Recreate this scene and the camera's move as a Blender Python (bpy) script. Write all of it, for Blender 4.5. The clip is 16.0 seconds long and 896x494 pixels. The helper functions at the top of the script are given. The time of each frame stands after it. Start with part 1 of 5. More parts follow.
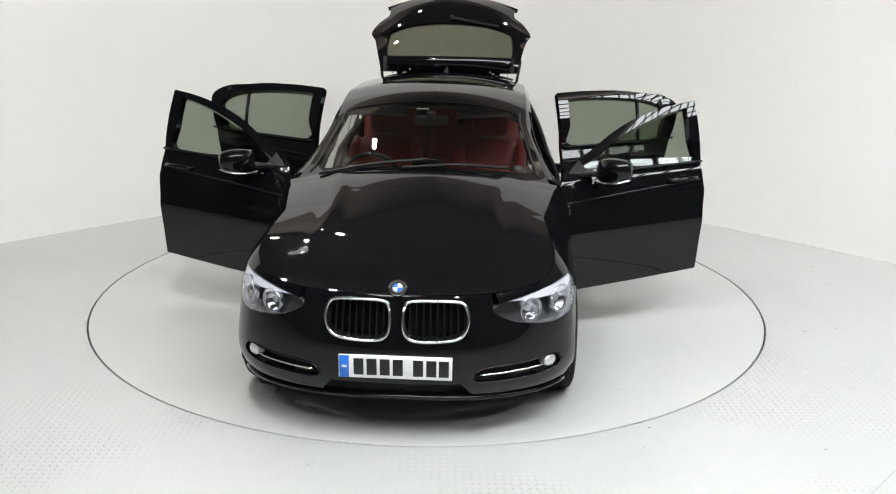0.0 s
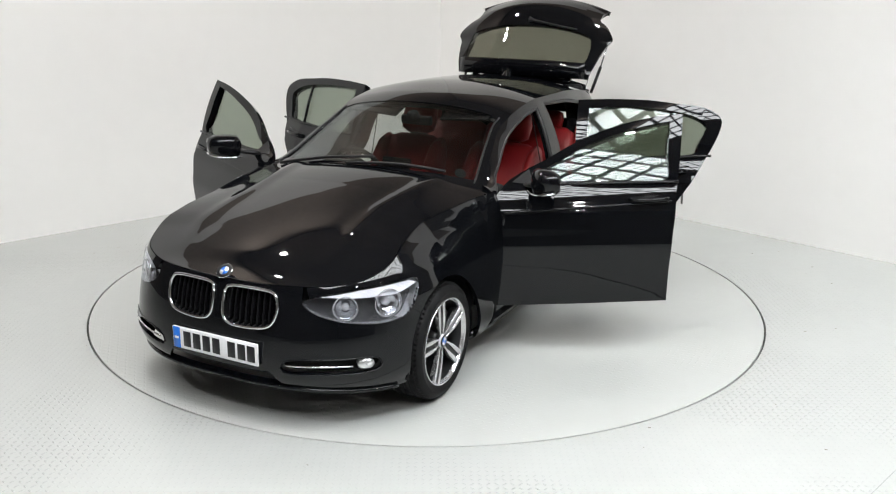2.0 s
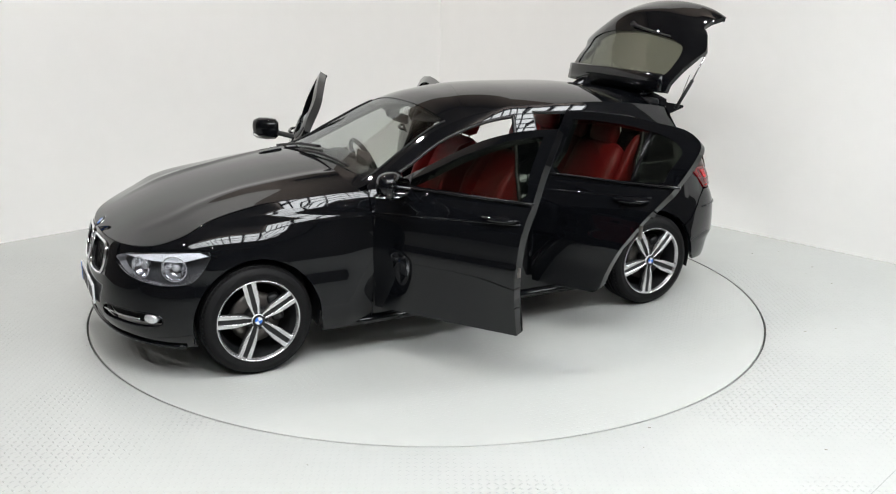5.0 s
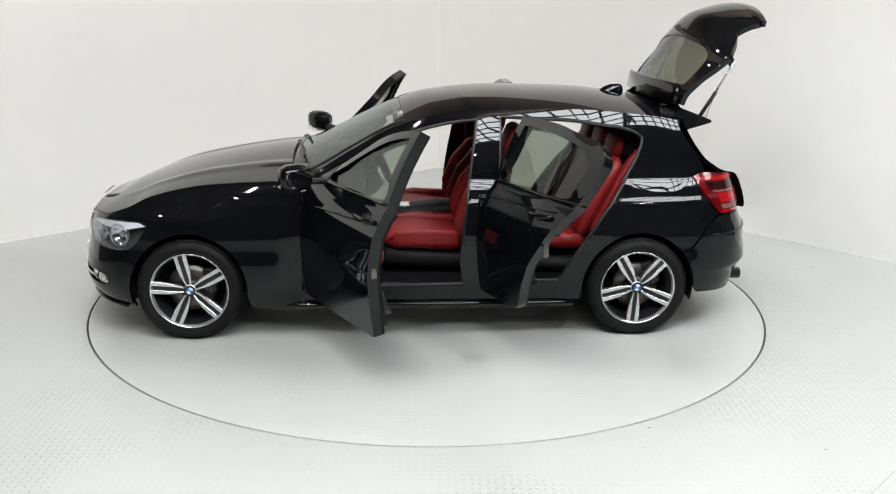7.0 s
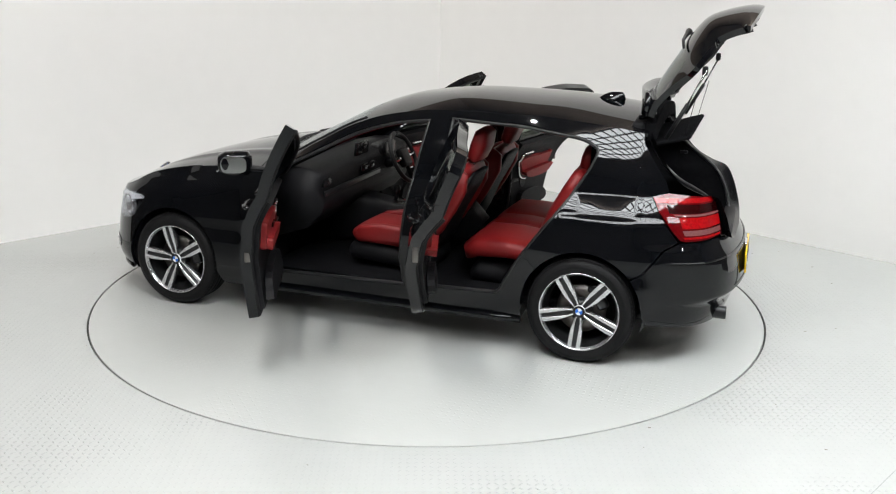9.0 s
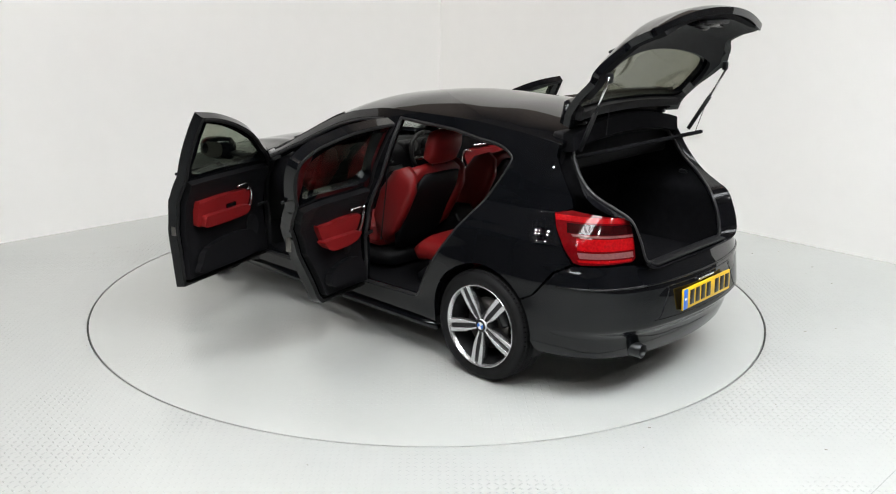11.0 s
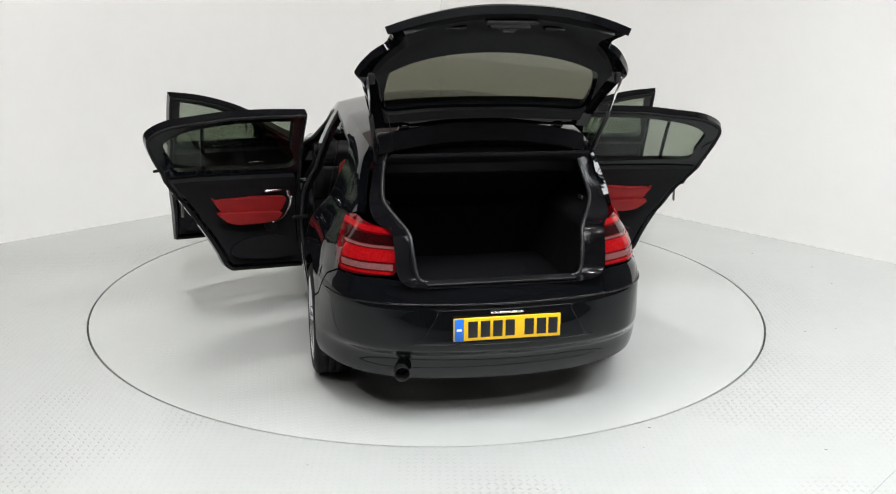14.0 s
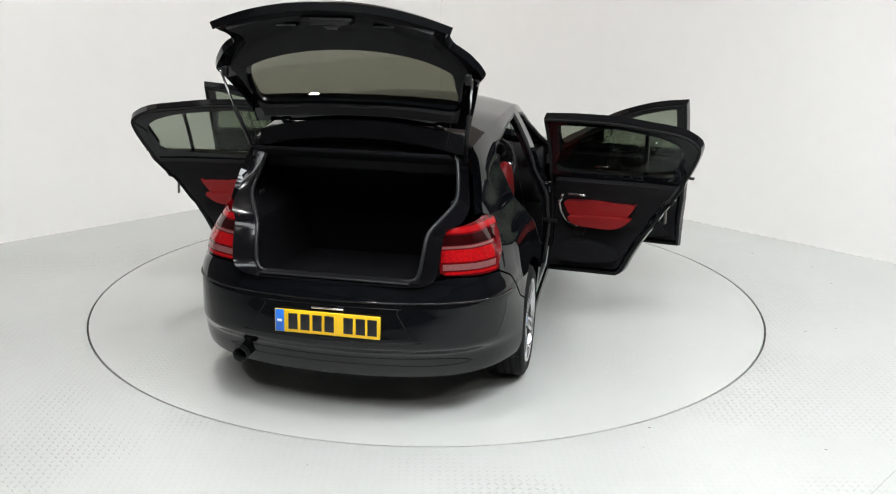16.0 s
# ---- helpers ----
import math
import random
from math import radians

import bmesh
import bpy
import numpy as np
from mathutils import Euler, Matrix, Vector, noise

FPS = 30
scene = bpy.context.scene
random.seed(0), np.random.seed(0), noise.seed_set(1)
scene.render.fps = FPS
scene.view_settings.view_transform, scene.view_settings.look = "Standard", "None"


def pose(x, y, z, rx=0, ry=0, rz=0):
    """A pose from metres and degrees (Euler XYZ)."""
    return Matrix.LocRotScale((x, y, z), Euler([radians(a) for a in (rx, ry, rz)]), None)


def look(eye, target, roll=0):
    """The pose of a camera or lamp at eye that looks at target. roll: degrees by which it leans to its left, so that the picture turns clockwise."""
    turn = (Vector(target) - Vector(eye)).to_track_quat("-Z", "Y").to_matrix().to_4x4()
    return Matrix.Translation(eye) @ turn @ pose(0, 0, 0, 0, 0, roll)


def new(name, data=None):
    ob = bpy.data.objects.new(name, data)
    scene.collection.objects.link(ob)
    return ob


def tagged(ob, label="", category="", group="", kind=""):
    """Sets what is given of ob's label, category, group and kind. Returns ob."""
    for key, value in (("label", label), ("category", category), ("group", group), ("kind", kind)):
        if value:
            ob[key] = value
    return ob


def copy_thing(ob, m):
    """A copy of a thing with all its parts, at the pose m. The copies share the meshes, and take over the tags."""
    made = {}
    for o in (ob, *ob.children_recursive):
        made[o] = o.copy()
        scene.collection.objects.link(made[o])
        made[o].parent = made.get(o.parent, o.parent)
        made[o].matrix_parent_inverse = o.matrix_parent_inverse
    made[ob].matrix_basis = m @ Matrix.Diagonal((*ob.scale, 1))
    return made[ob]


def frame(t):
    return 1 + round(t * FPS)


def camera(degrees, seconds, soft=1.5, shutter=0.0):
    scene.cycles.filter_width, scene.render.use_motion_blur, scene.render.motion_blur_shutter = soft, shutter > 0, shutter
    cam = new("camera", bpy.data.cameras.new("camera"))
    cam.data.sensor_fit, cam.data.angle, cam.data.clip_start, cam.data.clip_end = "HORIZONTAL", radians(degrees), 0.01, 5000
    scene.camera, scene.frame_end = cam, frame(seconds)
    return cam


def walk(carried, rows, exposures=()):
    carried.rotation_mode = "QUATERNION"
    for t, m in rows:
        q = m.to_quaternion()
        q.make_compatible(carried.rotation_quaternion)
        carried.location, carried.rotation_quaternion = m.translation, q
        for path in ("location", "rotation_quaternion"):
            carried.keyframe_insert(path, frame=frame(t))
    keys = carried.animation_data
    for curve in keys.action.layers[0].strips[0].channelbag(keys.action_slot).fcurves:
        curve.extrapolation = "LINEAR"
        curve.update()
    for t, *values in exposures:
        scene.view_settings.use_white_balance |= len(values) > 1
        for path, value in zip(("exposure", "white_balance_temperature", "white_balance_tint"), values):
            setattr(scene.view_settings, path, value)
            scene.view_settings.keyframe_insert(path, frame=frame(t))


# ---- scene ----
# ------------------------------------------------------------------ camera: it stands still on a high stand
EYE = (0.0, -5.998, 2.047)
PAN, PITCH, ROLL = radians(-1.211), radians(-16.046), 0.923
AIM = (EYE[0] - math.sin(PAN) * math.cos(PITCH), EYE[1] + math.cos(PAN) * math.cos(PITCH), EYE[2] + math.sin(PITCH))
cam = camera(53.07, 16.0, 1.15)
walk(cam, [(0.0, look(EYE, AIM, ROLL)), (16.0, look(EYE, AIM, ROLL))])
scene.view_settings.exposure = 0.0

# the disc turns clockwise at an even pace and carries the car
PHASE, SPEED = -4.49, 11.762


def disc_angle(t):
    return -90 + PHASE - SPEED * t


# ------------------------------------------------------------------ light: roof lights and downlights of the hall
SKYLIGHT, DOWNLIGHT, LAMP = 19.0, 30.0, 57.0
world = bpy.data.worlds.new("world")
scene.world = world
world.use_nodes = True
world.node_tree.nodes["Background"].inputs[0].default_value = (0.8, 0.85, 0.9, 1)
world.node_tree.nodes["Background"].inputs[1].default_value = 0.2


# ------------------------------------------------------------------ materials
def material(name, colour, rough=0.5, metal=0.0, vary=0.0, scale=8.0, bump=0.0, bump_scale=200.0, emit=0.0, trans=0.0, ior=1.45, coat=0.0, rough_vary=0.0):
    m = bpy.data.materials.new(name)
    m.use_nodes = True
    nt = m.node_tree
    b = nt.nodes["Principled BSDF"]
    b.inputs["Base Color"].default_value = (*colour, 1)
    b.inputs["Roughness"].default_value = rough
    b.inputs["Metallic"].default_value = metal
    b.inputs["IOR"].default_value = ior
    b.inputs["Transmission Weight"].default_value = trans
    b.inputs["Coat Weight"].default_value = coat
    b.inputs["Coat Roughness"].default_value = 0.02
    if emit:
        b.inputs["Emission Color"].default_value = (*colour, 1)
        b.inputs["Emission Strength"].default_value = emit
    co = nt.nodes.new("ShaderNodeTexCoord")
    if vary or rough_vary:
        n1, n2 = nt.nodes.new("ShaderNodeTexNoise"), nt.nodes.new("ShaderNodeTexNoise")
        n1.inputs["Scale"].default_value, n2.inputs["Scale"].default_value = scale, scale * 14
        n1.inputs["Detail"].default_value, n2.inputs["Detail"].default_value = 5, 3
        add = nt.nodes.new("ShaderNodeMath")
        add.operation = "MULTIPLY_ADD"
        add.inputs[1].default_value = 0.4
        for n in (n1, n2):
            nt.links.new(co.outputs["Object"], n.inputs["Vector"])
        nt.links.new(n2.outputs["Fac"], add.inputs[0])
        nt.links.new(n1.outputs["Fac"], add.inputs[2])
        if vary:
            ramp = nt.nodes.new("ShaderNodeMapRange")
            ramp.inputs["From Min"].default_value, ramp.inputs["From Max"].default_value = 0.4, 1.0
            ramp.inputs["To Min"].default_value, ramp.inputs["To Max"].default_value = 1 - vary, 1 + vary
            mix = nt.nodes.new("ShaderNodeVectorMath")
            mix.operation = "SCALE"
            mix.inputs[0].default_value = colour
            nt.links.new(add.outputs[0], ramp.inputs["Value"])
            nt.links.new(ramp.outputs[0], mix.inputs["Scale"])
            nt.links.new(mix.outputs[0], b.inputs["Base Color"])
        if rough_vary:
            rr = nt.nodes.new("ShaderNodeMapRange")
            rr.inputs["From Min"].default_value, rr.inputs["From Max"].default_value = 0.4, 1.0
            rr.inputs["To Min"].default_value, rr.inputs["To Max"].default_value = max(rough - rough_vary, 0.01), rough + rough_vary
            nt.links.new(add.outputs[0], rr.inputs["Value"])
            nt.links.new(rr.outputs[0], b.inputs["Roughness"])
    if bump:
        nb, bp = nt.nodes.new("ShaderNodeTexNoise"), nt.nodes.new("ShaderNodeBump")
        nb.inputs["Scale"].default_value, nb.inputs["Detail"].default_value = bump_scale, 3
        bp.inputs["Strength"].default_value, bp.inputs["Distance"].default_value = bump, 0.002
        nt.links.new(co.outputs["Object"], nb.inputs["Vector"])
        nt.links.new(nb.outputs["Fac"], bp.inputs["Height"])
        nt.links.new(bp.outputs[0], b.inputs["Normal"])
    return m


def glass_material(name, tint, rough=0.0):
    """Thin tinted pane: clear straight through, with a gloss on its face."""
    m = bpy.data.materials.new(name)
    m.use_nodes = True
    nt = m.node_tree
    out = nt.nodes["Material Output"]
    nt.nodes.remove(nt.nodes["Principled BSDF"])
    tr, gl, mix, fr = (nt.nodes.new("ShaderNode" + k) for k in ("BsdfTransparent", "BsdfGlossy", "MixShader", "LayerWeight"))
    tr.inputs[0].default_value = (*tint, 1)
    gl.inputs["Roughness"].default_value = rough
    gl.inputs["Color"].default_value = (0.9, 0.93, 0.95, 1)
    fr.inputs["Blend"].default_value = 0.5
    pw, ma = nt.nodes.new("ShaderNodeMath"), nt.nodes.new("ShaderNodeMath")
    pw.operation, ma.operation = "POWER", "MULTIPLY_ADD"
    pw.inputs[1].default_value, ma.inputs[1].default_value, ma.inputs[2].default_value = 4.5, 0.7, 0.035
    nt.links.new(fr.outputs["Facing"], pw.inputs[0])
    nt.links.new(pw.outputs[0], ma.inputs[0])
    nt.links.new(ma.outputs[0], mix.inputs[0])
    nt.links.new(tr.outputs[0], mix.inputs[1])
    nt.links.new(gl.outputs[0], mix.inputs[2])
    nt.links.new(mix.outputs[0], out.inputs["Surface"])
    return m


def tread_plate(name, colour, rough, relief=0.003):
    """White-painted steel tread plate: small lozenges in turning rows, worn and smeared."""
    m = material(name, colour, rough, vary=0.035, scale=0.9)
    nt = m.node_tree
    b = nt.nodes["Principled BSDF"]
    co = nt.nodes.new("ShaderNodeTexCoord")

    def op(kind, a, c=None):
        n = nt.nodes.new("ShaderNodeMath")
        n.operation = kind
        for i, v in enumerate((a, c)):
            if v is None:
                continue
            if isinstance(v, (int, float)):
                n.inputs[i].default_value = v
            else:
                nt.links.new(v, n.inputs[i])
        return n.outputs[0]

    sep = nt.nodes.new("ShaderNodeSeparateXYZ")
    nt.links.new(co.outputs["Object"], sep.inputs[0])
    x, y = op("MULTIPLY", sep.outputs[0], 1 / 0.035), op("MULTIPLY", sep.outputs[1], 1 / 0.035)
    odd = op("MODULO", op("ABSOLUTE", op("ADD", op("FLOOR", x), op("FLOOR", y))), 2)
    fx, fy = op("SUBTRACT", op("FRACT", x), 0.5), op("SUBTRACT", op("FRACT", y), 0.5)
    a, c = op("ADD", fx, fy), op("SUBTRACT", fx, fy)
    p = op("ADD", op("MULTIPLY", a, odd), op("MULTIPLY", c, op("SUBTRACT", 1, odd)))
    q = op("ADD", op("MULTIPLY", c, odd), op("MULTIPLY", a, op("SUBTRACT", 1, odd)))
    r = op("ADD", op("POWER", op("MULTIPLY", p, 1.9), 2), op("POWER", op("MULTIPLY", q, 5.0), 2))
    h = op("MAXIMUM", op("SUBTRACT", 1, r), 0)
    bp = nt.nodes.new("ShaderNodeBump")
    bp.inputs["Strength"].default_value, bp.inputs["Distance"].default_value = 1.0, relief
    wn = nt.nodes.new("ShaderNodeTexNoise")
    wn.inputs["Scale"].default_value, wn.inputs["Detail"].default_value = 0.7, 2
    nt.links.new(co.outputs["Object"], wn.inputs["Vector"])
    worn = op("MINIMUM", op("MAXIMUM", op("MULTIPLY", op("SUBTRACT", wn.outputs["Fac"], 0.46), 6), 0.12), 1)
    nt.links.new(op("MULTIPLY", h, worn), bp.inputs["Height"])
    nt.links.new(bp.outputs[0], b.inputs["Normal"])
    return m


PAINT = material("black_paint", (0.0030, 0.0034, 0.0044), 0.028, ior=1.43, rough_vary=0.012, scale=3)
TRIM = material("black_plastic", (0.008, 0.008, 0.009), 0.42, ior=1.35, vary=0.2, scale=20, bump=0.3, bump_scale=900)
DARK = material("dark_plastic", (0.0045, 0.0045, 0.0055), 0.55, ior=1.28, vary=0.2, scale=12, bump=0.3, bump_scale=700)
GLOSSTRIM = material("gloss_black_trim", (0.006, 0.006, 0.007), 0.16, ior=1.4)
RUBBER = material("rubber", (0.008, 0.008, 0.0085), 0.62, ior=1.25, vary=0.25, scale=15, bump=0.2, bump_scale=300)
RIM = material("satin_black_paint", (0.004, 0.004, 0.005), 0.15, ior=1.32, rough_vary=0.04, scale=8)
SEAL = material("satin_seal", (0.014, 0.014, 0.015), 0.36, vary=0.15, scale=10)
CARPET = material("boot_carpet", (0.007, 0.007, 0.008), 0.95, ior=1.1, vary=0.3, scale=25, bump=0.6, bump_scale=800)
LEATHER = material("red_leather", (0.185, 0.006, 0.0065), 0.48, vary=0.16, scale=6, bump=0.35, bump_scale=350)
CHROME = material("chrome", (0.85, 0.86, 0.88), 0.12, metal=1.0, rough_vary=0.05)
ALLOY = material("machined_alloy", (0.66, 0.66, 0.68), 0.26, metal=0.85, vary=0.06, scale=20)
GREYMETAL = material("dark_alloy", (0.016, 0.017, 0.018), 0.3, metal=0.2, vary=0.1)
STEEL = material("brake_steel", (0.16, 0.15, 0.14), 0.4, metal=1.0, vary=0.2, scale=20)
GLASS = glass_material("tinted_glass", (0.55, 0.585, 0.53))
PRIVACY = glass_material("rear_window_glass", (0.43, 0.435, 0.385))
LINING = material("tailgate_lining", (0.012, 0.012, 0.0135), 0.6, ior=1.3, vary=0.2, scale=10, bump=0.3, bump_scale=600)
SCREEN = glass_material("windscreen_glass", (0.70, 0.72, 0.70))
LENS = glass_material("clear_lens", (0.9, 0.9, 0.92))
REDLENS = material("red_lens", (0.10, 0.001, 0.0025), 0.05, ior=1.5, vary=0.2, scale=60)
DEEPRED = material("dark_red_lens", (0.018, 0.001, 0.0015), 0.05, ior=1.5)
BRIGHTRED = material("bright_red_lens", (0.30, 0.003, 0.005), 0.10, ior=1.5, vary=0.35, scale=90)
CLEARRED = material("smoked_lens", (0.17, 0.065, 0.065), 0.12, vary=0.2, scale=80)
REFLECTOR = material("lamp_reflector", (0.75, 0.76, 0.78), 0.2, metal=0.7, vary=0.15, scale=60)
LAMPBACK = material("lamp_housing", (0.10, 0.103, 0.107), 0.25, metal=0.5, vary=0.15, scale=40)
WHITEPLATE = material("white_plate", (0.78, 0.78, 0.80), 0.35, vary=0.02)
YELLOWPLATE = material("yellow_plate", (0.80, 0.50, 0.01), 0.35, vary=0.02)
BLUE = material("blue_band", (0.02, 0.16, 0.65), 0.35, vary=0.03)
INK = material("plate_ink", (0.008, 0.008, 0.01), 0.4)
WHITE = material("white_enamel", (0.75, 0.77, 0.8), 0.2, vary=0.02)
MIRROR = material("mirror_glass", (0.85, 0.87, 0.88), 0.02, metal=1.0)
WALL = material("white_wall", (0.85, 0.842, 0.825), 0.75, vary=0.025, scale=0.5, bump=0.08, bump_scale=60)
HALLDARK = material("hall_wall", (0.075, 0.068, 0.064), 0.8, vary=0.25, scale=0.6)
HALLUPPER = material("brown_upper_wall", (0.24, 0.20, 0.17), 0.8, vary=0.25, scale=0.6)
ROOF = material("dark_roof", (0.23, 0.195, 0.17), 0.8, vary=0.2, scale=0.7)
BAR = material("glazing_bar", (0.05, 0.05, 0.055), 0.6, vary=0.1)
FLOOR = tread_plate("white_tread_plate", (0.425, 0.437, 0.423), 0.27, 0.0062)
DISC = tread_plate("white_disc_plate", (0.435, 0.447, 0.433), 0.36, 0.0016)
GAP = material("dark_gap", (0.05, 0.055, 0.05), 0.8, vary=0.2)
DAYLIGHT = material("daylight_panel", (0.945, 0.975, 0.995), 0.5, emit=SKYLIGHT)
BULB = material("downlight_bulb", (1.0, 0.97, 0.92), 0.5, emit=DOWNLIGHT)


# ------------------------------------------------------------------ mesh helpers
def make_mesh(name, verts, faces, mat, smooth=True, normals=None):
    me = bpy.data.meshes.new(name)
    me.from_pydata([tuple(v) for v in verts], [], [tuple(f) for f in faces])
    me.materials.append(mat)
    if smooth:
        me.polygons.foreach_set("use_smooth", [True] * len(me.polygons))
    me.update()
    if normals is not None:
        me.normals_split_custom_set_from_vertices([tuple(n) for n in normals])
    return me


def part(name, me, mat=None, parent=None, label=""):
    if isinstance(me, bmesh.types.BMesh):
        bm, me = me, bpy.data.meshes.new(name)
        bm.to_mesh(me)
        bm.free()
        me.materials.append(mat)
        me.polygons.foreach_set("use_smooth", [True] * len(me.polygons))
    ob = new(name, me)
    ob.parent = parent
    if label:
        tagged(ob, label)
    return ob


def rounded(size, centre=(0, 0, 0), r=0.02, seg=3, rot=None):
    """A box with rounded edges, as a bmesh."""
    bm = bmesh.new()
    bmesh.ops.create_cube(bm, size=1)
    for v in bm.verts:
        v.co = Vector((v.co.x * size[0], v.co.y * size[1], v.co.z * size[2]))
    r = min(r, min(size) * 0.49)
    bmesh.ops.bevel(bm, geom=list(bm.edges), offset=r, segments=seg, affect="EDGES", profile=0.5)
    m = Matrix.Translation(centre) @ (rot or Matrix())
    bm.transform(m)
    return bm


def lathe(profile, n=48, closed=False):
    """Turns (radius, height) pairs round the y axis."""
    vs, fs = [], []
    k = len(profile)
    for i in range(n):
        a = 2 * math.pi * i / n
        vs += [(r * math.cos(a), h, r * math.sin(a)) for r, h in profile]
    for i in range(n):
        j = (i + 1) % n
        for q in range(k if closed else k - 1):
            p = (q + 1) % k
            fs.append((i * k + q, j * k + q, j * k + p, i * k + p))
    return vs, fs


def loft(loops, closed=True, caps=False):
    n = len(loops[0])
    vs = [tuple(p) for lp in loops for p in lp]
    fs = []
    for i in range(len(loops) - 1):
        for j in range(n if closed else n - 1):
            k = (j + 1) % n
            fs.append((i * n + j, i * n + k, (i + 1) * n + k, (i + 1) * n + j))
    if caps:
        fs.append(tuple(range(n))[::-1])
        fs.append(tuple((len(loops) - 1) * n + j for j in range(n)))
    return vs, fs


def tube(path, r, n=8):
    """A round bar along a path; r may be one number or one a point."""
    path = [Vector(p) for p in path]
    loops = []
    up = Vector((0.13, 0.31, 0.94)).normalized()
    for i, p in enumerate(path):
        d = (path[min(i + 1, len(path) - 1)] - path[max(i - 1, 0)]).normalized()
        a = d.cross(up).normalized()
        b = d.cross(a)
        rr = r[i] if isinstance(r, (list, tuple)) else r
        loops.append([p + (a * math.cos(2 * math.pi * k / n) + b * math.sin(2 * math.pi * k / n)) * rr for k in range(n)])
    return loft(loops, caps=True)


def pchip(pts):
    """A smooth curve through (t, value) pairs that never overshoots."""
    x, y = np.array([p[0] for p in pts], float), np.array([p[1] for p in pts], float)
    h, d = np.diff(x), np.diff(y) / np.diff(x)
    m = np.zeros(len(x))
    m[0], m[-1] = d[0], d[-1]
    for i in range(1, len(x) - 1):
        if d[i - 1] * d[i] > 0:
            w1, w2 = 2 * h[i] + h[i - 1], h[i] + 2 * h[i - 1]
            m[i] = (w1 + w2) / (w1 / d[i - 1] + w2 / d[i])

    def f(t):
        t = np.clip(np.asarray(t, float), x[0], x[-1])
        i = np.clip(np.searchsorted(x, t, side="right") - 1, 0, len(x) - 2)
        s = (t - x[i]) / h[i]
        return (2 * s**3 - 3 * s**2 + 1) * y[i] + (s**3 - 2 * s**2 + s) * h[i] * m[i] + (3 * s**2 - 2 * s**3) * y[i + 1] + (s**3 - s**2) * h[i] * m[i + 1]

    return f


def spline(pts, n=8, closed=False):
    """Catmull-Rom points through a list of points."""
    p = [np.array(q, float) for q in pts]
    k = len(p)
    out = []
    for i in range(k if closed else k - 1):
        a, b, c, d = (p[j % k] if closed else p[min(max(j, 0), k - 1)] for j in (i - 1, i, i + 1, i + 2))
        for s in np.arange(n) / n:
            out.append(0.5 * (2 * b + (c - a) * s + (2 * a - 5 * b + 4 * c - d) * s * s + (3 * b - a - 3 * c + d) * s**3))
    if not closed:
        out.append(p[-1])
    return np.array(out)


def inside(poly, pts):
    """Which points lie in the polygon."""
    x, y = pts[:, 0], pts[:, 1]
    r = np.zeros(len(pts), bool)
    q = np.roll(poly, 1, axis=0)
    for (x1, y1), (x2, y2) in zip(poly, q):
        if y1 != y2:
            r ^= ((y1 > y) != (y2 > y)) & (x < (x2 - x1) * (y - y1) / (y2 - y1) + x1)
    return r


def resample(poly, step):
    out = []
    poly = np.asarray(poly, float)
    for a, b in zip(poly, np.roll(poly, -1, axis=0)):
        k = max(1, int(np.ceil(np.linalg.norm(b - a) / step)))
        out += [a + (b - a) * i / k for i in range(k)]
    return np.array(out)


